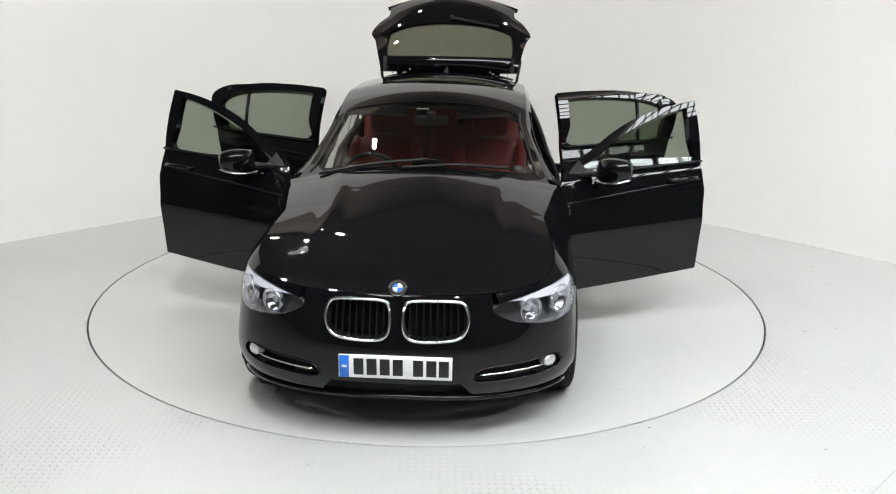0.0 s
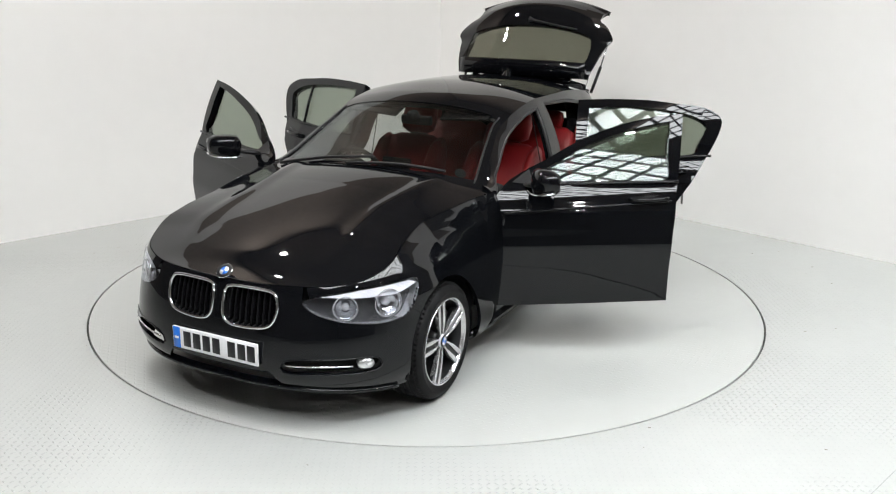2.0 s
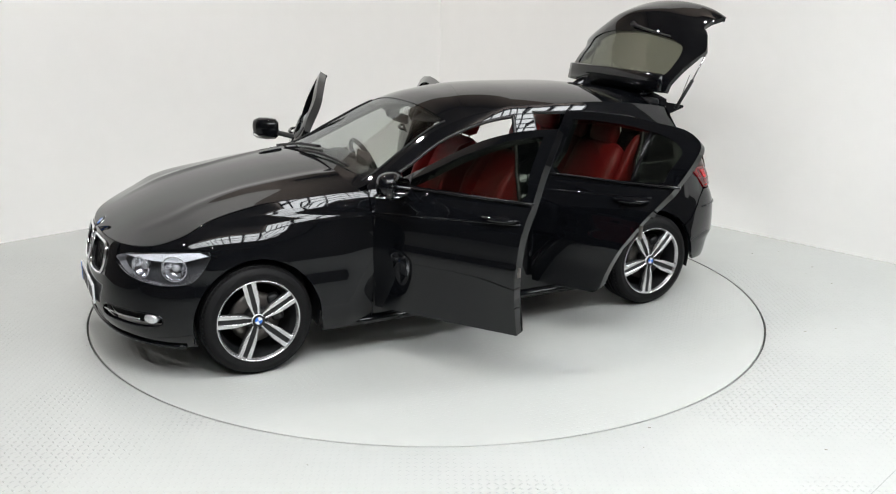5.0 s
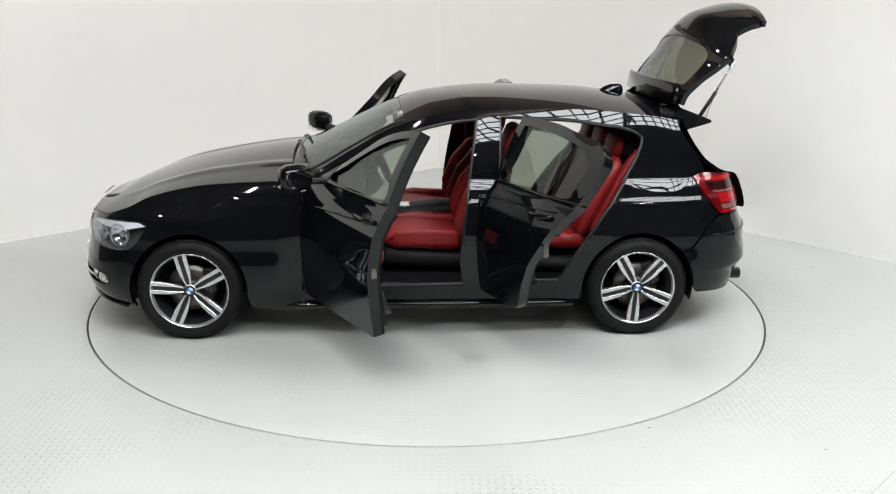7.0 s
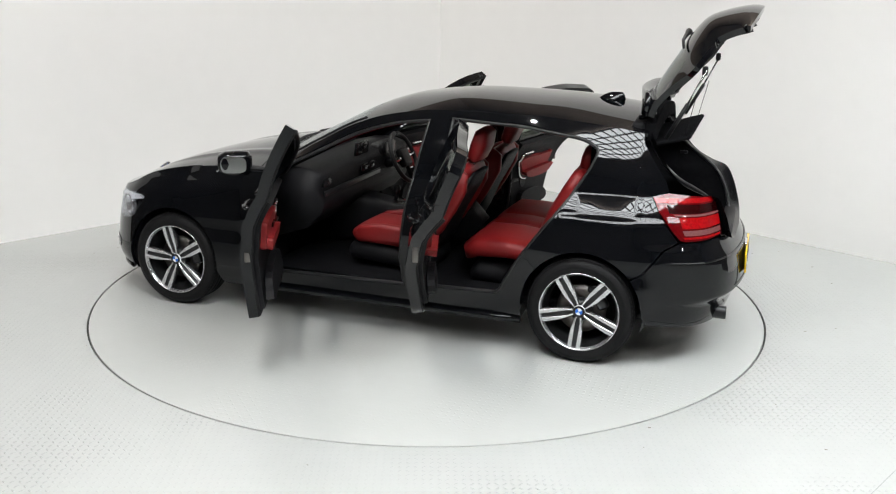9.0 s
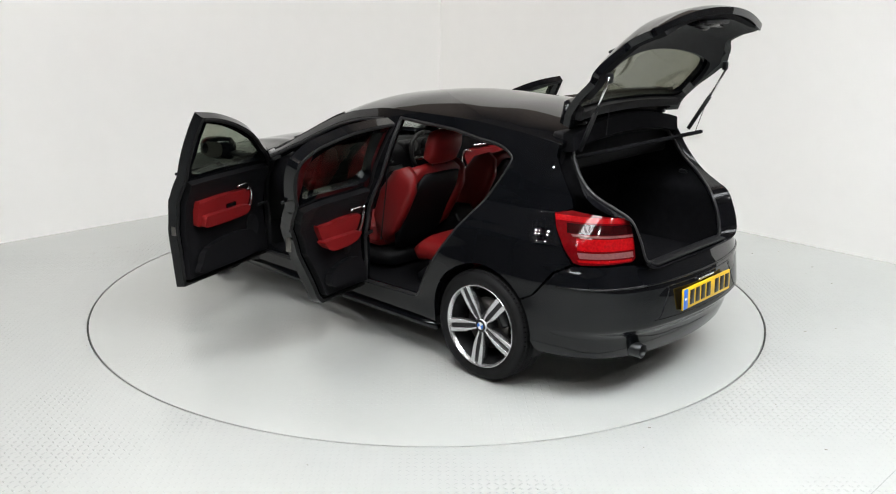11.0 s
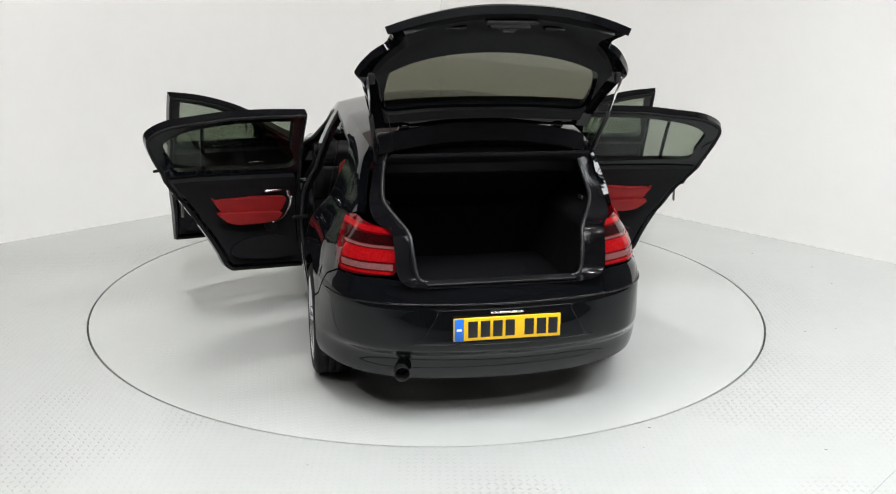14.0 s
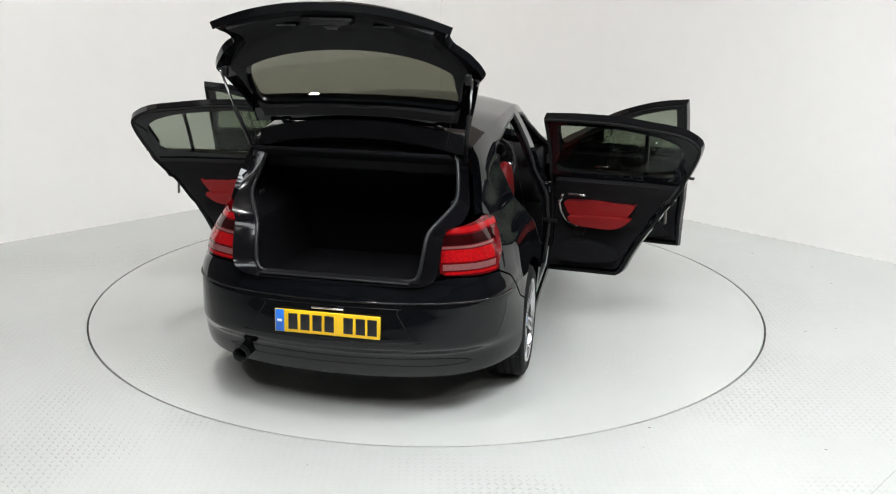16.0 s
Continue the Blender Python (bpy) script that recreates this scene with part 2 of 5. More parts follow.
def panel(name, outline, fn, mat, holes=(), step=0.04, thick=0.012, flip=False, lift=0.0, mirrored=False):
    """A sheet-metal panel: a region of a surface fn(points) with thickness. The outline and the holes are in the surface's own plane."""
    from mathutils.geometry import delaunay_2d_cdt
    out = resample(outline, step)
    hs = [resample(h, step) for h in holes]
    lo, hi = out.min(0), out.max(0)
    g = np.stack(np.meshgrid(np.arange(lo[0] + step / 2, hi[0], step), np.arange(lo[1] + step / 2, hi[1], step)), -1).reshape(-1, 2)
    keep = inside(out, g)
    for h in hs:
        keep &= ~inside(h, g)
    g = g[keep]
    rim = np.concatenate([out, *hs])
    if len(g):
        d = np.sqrt(((g[:, None] - rim[None]) ** 2).sum(-1)).min(1)
        g = g[d > step * 0.45]
    pts, edges, k = [Vector(p) for p in np.concatenate([rim, g])], [], 0
    for lp in (out, *hs):
        n = len(lp)
        edges += [(k + i, k + (i + 1) % n) for i in range(n)]
        k += n
    vs, _, fs, *_ = delaunay_2d_cdt(pts, edges, [], 0, 1e-6)
    v2 = np.array([tuple(v) for v in vs])
    tri = np.array([f for f in fs if len(f) == 3])
    cen = v2[tri].mean(1)
    ok = inside(out, cen)
    for h in hs:
        ok &= ~inside(h, cen)
    tri = tri[ok]
    e = 0.004
    co = fn(v2)
    nn = np.cross(fn(v2 + [e, 0]) - fn(v2 - [e, 0]), fn(v2 + [0, e]) - fn(v2 - [0, e]))
    nn /= np.linalg.norm(nn, axis=1, keepdims=True) + 1e-12
    if flip:
        nn = -nn
    co = co + nn * lift
    a, b, c = co[tri[:, 0]], co[tri[:, 1]], co[tri[:, 2]]
    wrong = (np.cross(b - a, c - a) * nn[tri[:, 0]]).sum(1) < 0
    tri[wrong] = tri[wrong][:, ::-1]
    n = len(co)
    inner = co - nn * thick
    verts, norms, faces = [*co, *inner], [*nn, *(-nn)], [tuple(t) for t in tri] + [tuple(t[::-1] + n) for t in tri]
    count = {}
    for t in tri:
        for i in range(3):
            p, q = int(t[i]), int(t[(i + 1) % 3])
            count[(p, q)] = 1
    for p, q in count:
        if (q, p) not in count:
            k = len(verts)
            quad = [co[q], co[p], inner[p], inner[q]]
            fnrm = np.cross(quad[1] - quad[0], quad[3] - quad[0])
            fnrm /= np.linalg.norm(fnrm) + 1e-12
            verts += quad
            norms += [fnrm] * 4
            faces.append((k, k + 1, k + 2, k + 3))
    if mirrored:
        verts = [(v[0], -v[1], v[2]) for v in verts]
        norms = [(v[0], -v[1], v[2]) for v in norms]
        faces = [f[::-1] for f in faces]
    return make_mesh(name, verts, faces, mat, True, norms)


def flipped(me, name):
    """A mirror image across the car's middle plane."""
    vs = [(v.co.x, -v.co.y, v.co.z) for v in me.vertices]
    fs = [tuple(p.vertices)[::-1] for p in me.polygons]
    return make_mesh(name, vs, fs, me.materials[0])


# ------------------------------------------------------------------ the hall
def structure(name, me, label=""):
    ob = new(name, me)
    return tagged(ob, label, kind="structure")


def boxmesh(name, lo, hi, mat):
    x0, y0, z0, x1, y1, z1 = *lo, *hi
    vs = [(x, y, z) for x in (x0, x1) for y in (y0, y1) for z in (z0, z1)]
    fs = [(0, 1, 3, 2), (4, 6, 7, 5), (0, 4, 5, 1), (2, 3, 7, 6), (0, 2, 6, 4), (1, 5, 7, 3)]
    return make_mesh(name, vs, fs, mat, False)


CORNER, WHITE_TO, WHITE_RUN = Vector((0.097, 4.53, 0)), 3.5, 6.3
RADIUS, GAPW, HIGH, DEEP = 2.24, 0.012, 5.4, 13.0
HALL = Matrix.Translation(CORNER) @ pose(0, 0, 0, 0, 0, -46.2)      # x along the one wall, -y along the other


def build_hall():
    # floor round the disc, one sheet with a round opening
    n = 160
    inner = [((RADIUS + GAPW) * math.cos(2 * math.pi * i / n), (RADIUS + GAPW) * math.sin(2 * math.pi * i / n), 0) for i in range(n)]
    outer = [(p[0] * 7, p[1] * 7, 0) for p in inner]
    low = [(p[0], p[1], -0.06) for p in inner]
    vs, fs = loft([low, inner, outer])
    structure("floor", make_mesh("floor", vs, [f[::-1] for f in fs], FLOOR, False), "white painted steel tread plate floor")
    vs, fs = lathe([(0.001, -0.03), (RADIUS + 0.05, -0.03)], 96)
    structure("floor_pit", make_mesh("floor_pit", [(x, z, h) for x, h, z in vs], fs, GAP, False), "dark gap round the disc")
    white, dark = "plain white painted studio wall", "dark hall wall beyond the studio"
    for nm, lo, hi, mt, lb in (("wall_east", (-0.3, 0, 0), (WHITE_RUN, 0.25, WHITE_TO), WALL, white), ("wall_west", (-0.25, -WHITE_RUN, 0), (0, 0, WHITE_TO), WALL, white),
                               ("wall_upper_east", (-0.3, 0.1, WHITE_TO), (WHITE_RUN, 0.25, HIGH), HALLUPPER, dark), ("wall_upper_west", (-0.25, -WHITE_RUN, WHITE_TO), (-0.1, 0.1, HIGH), HALLUPPER, dark),
                               ("wall_far_east", (WHITE_RUN, 0.1, 0), (DEEP, 0.25, HIGH), HALLDARK, dark), ("wall_far_west", (-0.25, -DEEP, 0), (-0.1, -WHITE_RUN, HIGH), HALLDARK, dark),
                               ("wall_south", (DEEP, -DEEP, 0), (DEEP + 0.2, 0.25, HIGH), HALLDARK, dark), ("wall_north", (-0.25, -DEEP - 0.2, 0), (DEEP + 0.2, -DEEP, HIGH), HALLDARK, dark)):
        ob = structure(nm, boxmesh(nm, lo, hi, mt), lb)
        ob.matrix_basis = HALL
    ob = structure("ceiling", boxmesh("ceiling", (-0.25, -DEEP - 0.2, HIGH), (DEEP + 0.2, 0.25, HIGH + 0.2), ROOF), "dark roof underside of the hall")
    ob.matrix_basis = HALL


def build_skylight(m):
    """A roof light: a daylight panel behind a grid of glazing bars."""
    lx, ly, nx, ny = 9.7, 1.85, 27, 5
    root = tagged(new("roof_light"), "long bright roof light behind dark glazing bars", "roof light")
    root.matrix_basis = m
    part("panel", boxmesh("panel", (-lx / 2, -ly / 2, 0), (lx / 2, ly / 2, 0.02), DAYLIGHT), None, root)
    vs, fs = [], []

    def bar(lo, hi):
        k = len(vs)
        x0, y0, z0, x1, y1, z1 = *lo, *hi
        vs.extend((x, y, z) for x in (x0, x1) for y in (y0, y1) for z in (z0, z1))
        fs.extend(tuple(k + i for i in f) for f in ((0, 1, 3, 2), (4, 6, 7, 5), (0, 4, 5, 1), (2, 3, 7, 6), (0, 2, 6, 4), (1, 5, 7, 3)))

    for i in range(nx + 1):
        x = -lx / 2 + lx * i / nx
        bar((x - 0.026, -ly / 2 - 0.05, -0.06), (x + 0.026, ly / 2 + 0.05, -0.01))
    part("cross_bars", make_mesh("cross_bars", vs, fs, BAR, False), None, root)
    vs, fs = [], []
    for i in range(ny + 1):
        y = -ly / 2 + ly * i / ny
        bar((-lx / 2 - 0.05, y - 0.026, -0.045), (lx / 2 + 0.05, y + 0.026, -0.012))
    part("long_bars", make_mesh("long_bars", vs, fs, BAR, False), None, root)
    return root


def build_downlight(m):
    root = tagged(new("downlight"), "small round white downlight on the dark ceiling", "downlight", "ceiling downlights")
    root.matrix_basis = m
    vs, fs = lathe([(0.001, -0.05), (0.06, -0.05), (0.062, -0.045)], 16)
    part("bulb", make_mesh("bulb", [(x, z, h) for x, h, z in vs], fs, BULB), None, root)
    vs, fs = lathe([(0.064, -0.06), (0.085, -0.06), (0.09, -0.05), (0.09, 0.0)], 20)
    part("housing", make_mesh("housing", [(x, z, h) for x, h, z in vs], fs, BAR), None, root)
    return root


build_hall()
vs, fs = loft([[(-7, d, z) for d, z in ((-0.002, 0), (-0.002, 0.0006), (0.002, 0.0006), (0.002, 0))], [(7, d, z) for d, z in ((-0.002, 0), (-0.002, 0.0006), (0.002, 0.0006), (0.002, 0))]], closed=False)
structure("floor_joint", make_mesh("floor_joint", vs, fs, material("joint_grey", (0.27, 0.28, 0.27), 0.7, vary=0.15), False), "thin grey joint between floor plates").matrix_basis = pose(1.98, -2.555, 0, 0, 0, 44.2)
build_skylight(pose(2.05, -3.95, HIGH - 0.1, 0, 0, 30))
spot = build_downlight(pose(-2.6, 1.2, HIGH))
# the last place is an added lamp that brightens the west wall
PLACES = [(2.4, 1.6), (-1.2, -2.6), (-1.2, -3.2), (-3.6, -4.6), (1.2, -7.2), (4.4, -6.4), (-1.6, -6.8), (-1.5, 1.9)]
for x, y in PLACES:
    copy_thing(spot, pose(x, y, HIGH))
for x, y in [(-2.6, 1.2)] + PLACES:
    lamp = bpy.data.lights.new("downlight_lamp", "AREA")
    lamp.shape, lamp.size, lamp.energy, lamp.color = "DISK", 0.14, LAMP, (1.0, 0.98, 0.955)
    new("downlight_lamp", lamp).matrix_basis = pose(x, y, HIGH - 0.075)

# flecks of dirt near the edge of the disc
dirt_v, dirt_f = [], []
rng = random.Random(4)
for i in range(22):
    ang, rad = radians(rng.uniform(150, 395)), RADIUS + rng.choice((rng.uniform(0.02, 0.12), rng.uniform(0.05, 0.9)))
    px, py, sz = rad * math.cos(ang), rad * math.sin(ang), rng.uniform(0.002, 0.008)
    k = len(dirt_v)
    dirt_v += [(px + sz * rng.uniform(0.6, 1.6) * math.cos(t), py + sz * 0.6 * math.sin(t), z) for z in (0.0005, 0.002) for t in (0, 1.3, 2.6, 3.9, 5.1)]
    dirt_f += [tuple(k + 5 + q for q in range(5))] + [(k + q, k + (q + 1) % 5, k + 5 + (q + 1) % 5, k + 5 + q) for q in range(5)]
tagged(new("floor_dirt", make_mesh("floor_dirt", dirt_v, dirt_f, material("dirt", (0.22, 0.20, 0.18), 0.9, vary=0.2), False)), "small flecks of dirt on the white floor", "dirt", kind="stuff")

# the turning disc
turntable = tagged(new("turntable"), "round white tread plate turntable set flush in the floor", "turntable")
dv, df = lathe([(RADIUS - 0.045, 0.0), (RADIUS - 0.002, 0.0), (RADIUS, -0.002), (RADIUS, -0.025)], 160)
part("edge_ring", make_mesh("edge_ring", [(x, z, h) for x, h, z in dv], df, DISC, False), None, turntable)
dv, df = lathe([(0.001, 0.0), (0.6, 0.0), (1.2, 0.0), (1.8, 0.0), (RADIUS - 0.045, 0.0)], 160)
part("disc", make_mesh("disc", [(x, z, h) for x, h, z in dv], df, DISC, False), None, turntable)

# ------------------------------------------------------------------ the car: surfaces (x ahead, y to its left, z up; origin over the disc's middle)
car = tagged(new("car"), "glossy black five door hatchback with all doors and the tailgate open", "car")
AXF, AXR, HUB, TYRE = 1.466, -1.226, 0.303, 0.308
OUTLINE = [(2.225, 0), (2.211, 0.25), (2.158, 0.47), (2.052, 0.66), (1.905, 0.79), (1.74, 0.853), (1.48, 0.876), (1.0, 0.880), (0.4, 0.881), (-0.3, 0.882), (-0.9, 0.8815),
           (-1.25, 0.880), (-1.5, 0.868), (-1.705, 0.822), (-1.858, 0.745), (-1.963, 0.63), (-2.040, 0.45), (-2.080, 0.22), (-2.092, 0)]
PLAN = spline([(2.205, -0.25)] + OUTLINE + [(-2.080, -0.22)], 120)[120:-120]
PU = np.concatenate([[0], np.cumsum(np.linalg.norm(np.diff(PLAN, axis=0), axis=1))])
PT = np.gradient(PLAN, PU, axis=0)
PT /= np.linalg.norm(PT, axis=1, keepdims=True)
UMAX = PU[-1]
SIDE = pchip([(0.15, 0.085), (0.22, 0.055), (0.27, 0.0385), (0.34, 0.0285), (0.45, 0.0150), (0.56, 0.004), (0.63, 0.0), (0.70, 0.008), (0.78, 0.016), (0.81, 0.020), (0.835, 0.026), (0.857, 0.040), (0.868, 0.043), (0.885, 0.050), (0.93, 0.073), (0.97, 0.099), (1.02, 0.14)])
FRONT = pchip([(0.15, 0.16), (0.20, 0.07), (0.25, 0.02), (0.30, 0.004), (0.34, 0.0), (0.43, 0.010), (0.50, 0.022), (0.60, 0.043), (0.68, 0.068), (0.73, 0.10), (0.80, 0.19), (0.9, 0.33)])
REAR = pchip([(0.15, 0.16), (0.22, 0.10), (0.30, 0.068), (0.36, 0.052), (0.385, 0.036), (0.405, 0.004), (0.42, 0.0), (0.47, 0.007), (0.58, 0.026), (0.635, 0.037), (0.66, 0.052), (0.72, 0.080), (0.80, 0.10), (0.97, 0.15), (1.05, 0.19)])


WING = pchip([(0.15, 0.0), (0.62, 0.0), (0.72, 0.012), (0.83, 0.072), (0.90, 0.105), (0.97, 0.12)])


HAUNCH = pchip([(0.15, 0.0), (0.70, 0.0), (0.79, 0.004), (0.86, 0.015), (0.93, 0.026), (1.02, 0.032)])     # the shoulder over the rear wheels

LEAN = pchip([(0.15, -0.02), (0.22, -0.035), (0.30, -0.045), (0.45, -0.018), (0.56, 0.008), (0.63, 0.018), (0.75, 0.026), (1.05, 0.026)])      # wings and quarters spread towards the sill
LEDGE = pchip([(0.15, 0.0), (0.685, 0.0), (0.70, 0.003), (0.74, 0.022), (0.80, 0.026), (1.05, 0.026)])      # step under the tail lamps


def u_of_x(x):
    return np.interp(-np.asarray(x, float), -PLAN[:, 0], PU)


def u_of_y(y, rear=False):
    half = len(PU) // 2
    return np.interp(-np.asarray(y, float), -PLAN[half:, 1], PU[half:]) if rear else np.interp(np.asarray(y, float), PLAN[:half, 1], PU[:half])


def lower(p):
    """The lower body's skin: p holds the way round the plan (negative on the car's right) and the height."""
    u, z = np.abs(p[:, 0]), p[:, 1]
    s = np.where(p[:, 0] < 0, -1.0, 1.0)
    over = u > UMAX
    u, s = np.where(over, 2 * UMAX - u, u), np.where(over, -s, s)
    x, y = np.interp(u, PU, PLAN[:, 0]), np.interp(u, PU, PLAN[:, 1])
    tx, ty = np.interp(u, PU, PT[:, 0]), np.interp(u, PU, PT[:, 1])
    k = np.hypot(tx, ty)
    nx, ny = ty / k, -tx / k
    back = np.clip((-0.90 - x) / 0.5, 0, 1)
    d = np.where(nx > 0, nx * nx * FRONT(z), nx * nx * REAR(z)) + ny * ny * (SIDE(z) + WING(z) * np.clip((x - 0.86) / 0.55, 0, 1) ** 1.3 + HAUNCH(z) * back * back * (3 - 2 * back) + LEAN(z) * (np.clip((x - 0.80) / 0.16, 0, 1) + np.clip((-0.92 - x) / 0.25, 0, 1) * np.clip((x + 1.90) / 0.35, 0, 1)) + LEDGE(z) * np.clip((-1.5 - x) / 0.2, 0, 1))
    return np.stack([x - nx * d, s * (y - ny * d), z], 1)


# where the windscreen and roof meet the side, and the middle line over them
RAIL_Y = pchip([(-1.75, 0.52), (-1.5, 0.570), (-1.2, 0.592), (-0.6, 0.606), (-0.1, 0.606), (0.25, 0.602), (0.5, 0.650), (0.75, 0.716), (0.86, 0.745), (0.98, 0.765)])
RAIL_Z = pchip([(-1.75, 1.245), (-1.5, 1.295), (-1.2, 1.335), (-0.8, 1.362), (-0.3, 1.362), (0.0, 1.325), (0.25, 1.252), (0.5, 1.125), (0.75, 0.990), (0.86, 0.957), (0.98, 0.945)])
MID_Z = pchip([(-1.75, 1.315), (-1.5, 1.368), (-1.29, 1.397), (-0.917, 1.432), (-0.434, 1.440), (0.013, 1.400), (0.25, 1.335), (0.39, 1.272), (0.50, 1.216), (0.85, 1.048), (0.98, 0.995)])
BELT = 0.97


def side(p):
    """The whole side of the car over (x, z): lower body to the belt, then the leaning glasshouse."""
    x, z = p[:, 0], p[:, 1]
    low = lower(np.stack([u_of_x(x), np.minimum(z, BELT)], 1))
    zr = np.maximum(RAIL_Z(x), BELT + 0.012)
    q = np.clip((z - BELT) / (zr - BELT), 0, 1.2)
    yr = RAIL_Y(x)
    y = low[:, 1] + (yr - low[:, 1]) * q + 0.075 * q * (1 - q) * np.clip((zr - BELT) / 0.35, 0, 1)
    return np.stack([np.where(z > BELT, low[:, 0], low[:, 0]), np.where(z > BELT, y, low[:, 1]), z], 1)


def top(p):
    """Windscreen and roof over (x, y / half width * 0.6)."""
    x, e = p[:, 0], p[:, 1] / 0.6
    zr, zc = RAIL_Z(x), MID_Z(x)
    z = zr + (zc - zr) * (1 - np.abs(e) ** 2.3)
    return np.stack([x, e * RAIL_Y(x), z], 1)


def arch(cx, a0, a1, r=0.345, n=14):
    """Points on a wheel arch, degrees from straight ahead."""
    return [(cx + r * math.cos(radians(a)), HUB + 0.008 + r * math.sin(radians(a))) for a in np.linspace(a0, a1, n)]


def on_u(pts):
    return [(float(u_of_x(x)), z) for x, z in pts]


def both(name, outline, fn, mat, label="", parent=None, **kw):
    for s in (False, True):
        part(name, panel(name, outline, fn, mat, mirrored=s, **kw), None, parent or car, label)


# ------------------------------------------------------------------ outer panels
CREST = pchip([(0.0, 0.705), (0.45, 0.710), (0.72, 0.728), (0.95, 0.787), (1.12, 0.852), (1.5, 0.918), (1.95, 0.953), (2.1, 0.96)])   # upper edge of the wings
U_HL = [float(u_of_y(0.455)), float(u_of_y(0.56)), float(u_of_x(1.99)), float(u_of_x(1.86)), float(u_of_x(1.775)), float(u_of_x(1.70))]
HEADLAMP = [(U_HL[0], 0.640), (U_HL[1], 0.578), (U_HL[2], 0.545), (U_HL[3], 0.548), (U_HL[4], 0.585), (U_HL[5], 0.700), (U_HL[5] - 0.06, 0.722), (U_HL[3], 0.722), (U_HL[2], 0.712), (U_HL[1], 0.682)]
HEADLAMP = [tuple(p) for p in spline(HEADLAMP, 4, True)]


def kidney(s):
    pts = [(0.035, 0.652), (0.06, 0.680), (0.17, 0.685), (0.295, 0.679), (0.330, 0.652), (0.337, 0.60), (0.315, 0.54), (0.268, 0.513), (0.16, 0.504), (0.08, 0.509), (0.042, 0.535), (0.031, 0.59)]
    return [(s * float(u), z) for u, z in spline(pts, 4, True)]


def intake(s):
    pts = [(0.37, 0.312), (0.55, 0.310), (0.72, 0.314), (0.82, 0.328), (0.842, 0.360), (0.80, 0.390), (0.62, 0.386), (0.40, 0.374)]
    return [(s * float(u), z) for u, z in spline(pts, 3, True)]


def build_shell():
    # front bumper: all round the nose between the wheel arches
    half = on_u(arch(AXF, -10, 42)) + [HEADLAMP[16]] + HEADLAMP[8:16][::-1] + HEADLAMP[0:8][::-1]
    tip = HEADLAMP[0]
    run = [(float(u), float(CREST(u))) for u in np.linspace(tip[0] + 0.0, 0, 12)]
    left = [(float(u_of_x(1.80)), 0.20)] + half + run
    right = [(-u, z) for u, z in left[::-1]][1:]
    low = [(u, 0.20 + 0.03 * max(0, 1 - abs(u) / 0.9)) for u in np.linspace(-float(u_of_x(1.80)), float(u_of_x(1.80)), 40)][1:-1]
    slot = [(-0.36, 0.24), (0.36, 0.24), (0.30, 0.305), (-0.30, 0.305)]
    part("front_bumper", panel("front_bumper", left + right + low, lower, PAINT, holes=[kidney(1), kidney(-1), intake(1), intake(-1), slot], step=0.035, thick=0.02), None, car)
    # wings
    wing = on_u(arch(AXF, 42.6, 184, n=26)) + on_u([(1.10, 0.20), (0.806, 0.20), (0.804, 0.5), (0.804, 0.953)])
    wing += [(float(u), float(CREST(u))) for u in np.linspace(float(u_of_x(0.83)), U_HL[0] + 0.02, 26)]
    wing += HEADLAMP[38:15:-1]
    both("front_wing", wing, lower, PAINT, step=0.025, thick=0.02)
    # bonnet, between the crests
    us = np.linspace(0.004, float(u_of_x(0.84)), 150)
    e = lower(np.stack([us, CREST(us) + 0.003], 1))
    mid = pchip([(0.80, 1.040), (0.95, 1.030), (1.155, 1.006), (1.35, 0.972), (1.542, 0.928), (1.75, 0.868), (1.94, 0.797), (2.06, 0.738), (2.14, 0.708)])
    rows = []
    for x, y, z in e:
        y = max(y, 0.001) - 0.002
        c = max(float(mid(x)), z)
        row = []
        for h in np.linspace(-1, 1, 81):
            fold = 0.010 * math.exp(-((abs(h) - 0.62) / 0.07) ** 2) * min(1, max(0, (2.0 - x) * 2))
            row.append((x + 0.06 * (1 - h * h) * (1 if x < 0.9 else max(0, 1 - (x - 0.9) / 0.3)) * 0.9, y * h, z + (c - z) * (1 - abs(h) ** 2.1) + fold))
        rows.append(row)
    vs, fs = loft(rows, closed=False)
    part("bonnet", make_mesh("bonnet", vs, fs, PAINT), None, car)
    # sides: pillars, sill and rear quarter round the two door openings
    rail = [(x, float(RAIL_Z(x))) for x in np.linspace(0.795, -1.5, 60)]
    quarter = [(-1.515, 1.237), (-1.60, 1.135), (-1.68, 1.045), (-1.70, 1.0), (-1.60, 0.968), (-1.63, 0.90), (-1.70, 0.80), (-1.745, 0.742), (-1.66, 0.70), (-1.555, 0.565)]
    outline = [(0.797, 0.2), (0.797, 0.955)] + rail + quarter
    outline += [(AXR - 0.345 * math.cos(radians(a)), HUB + 0.008 + 0.345 * math.sin(radians(a))) for a in np.linspace(40, 184, 26)]
    outline += [(-0.865, 0.2)]
    both("body_side", outline, side, PAINT, holes=[shrink(FRONT_DOOR, 0.028), shrink(REAR_DOOR, 0.028)], step=0.022, thick=0.05, flip=True)
    # rear bumper
    cut = [(-1.57, 0.565), (-1.67, 0.695), (-1.757, 0.737)]
    left = [(float(u_of_x(-1.60)), 0.275)] + on_u([(AXR - 0.345 * math.cos(radians(a)), HUB + 0.008 + 0.345 * math.sin(radians(a))) for a in np.linspace(2, 38, 10)]) + on_u(cut)
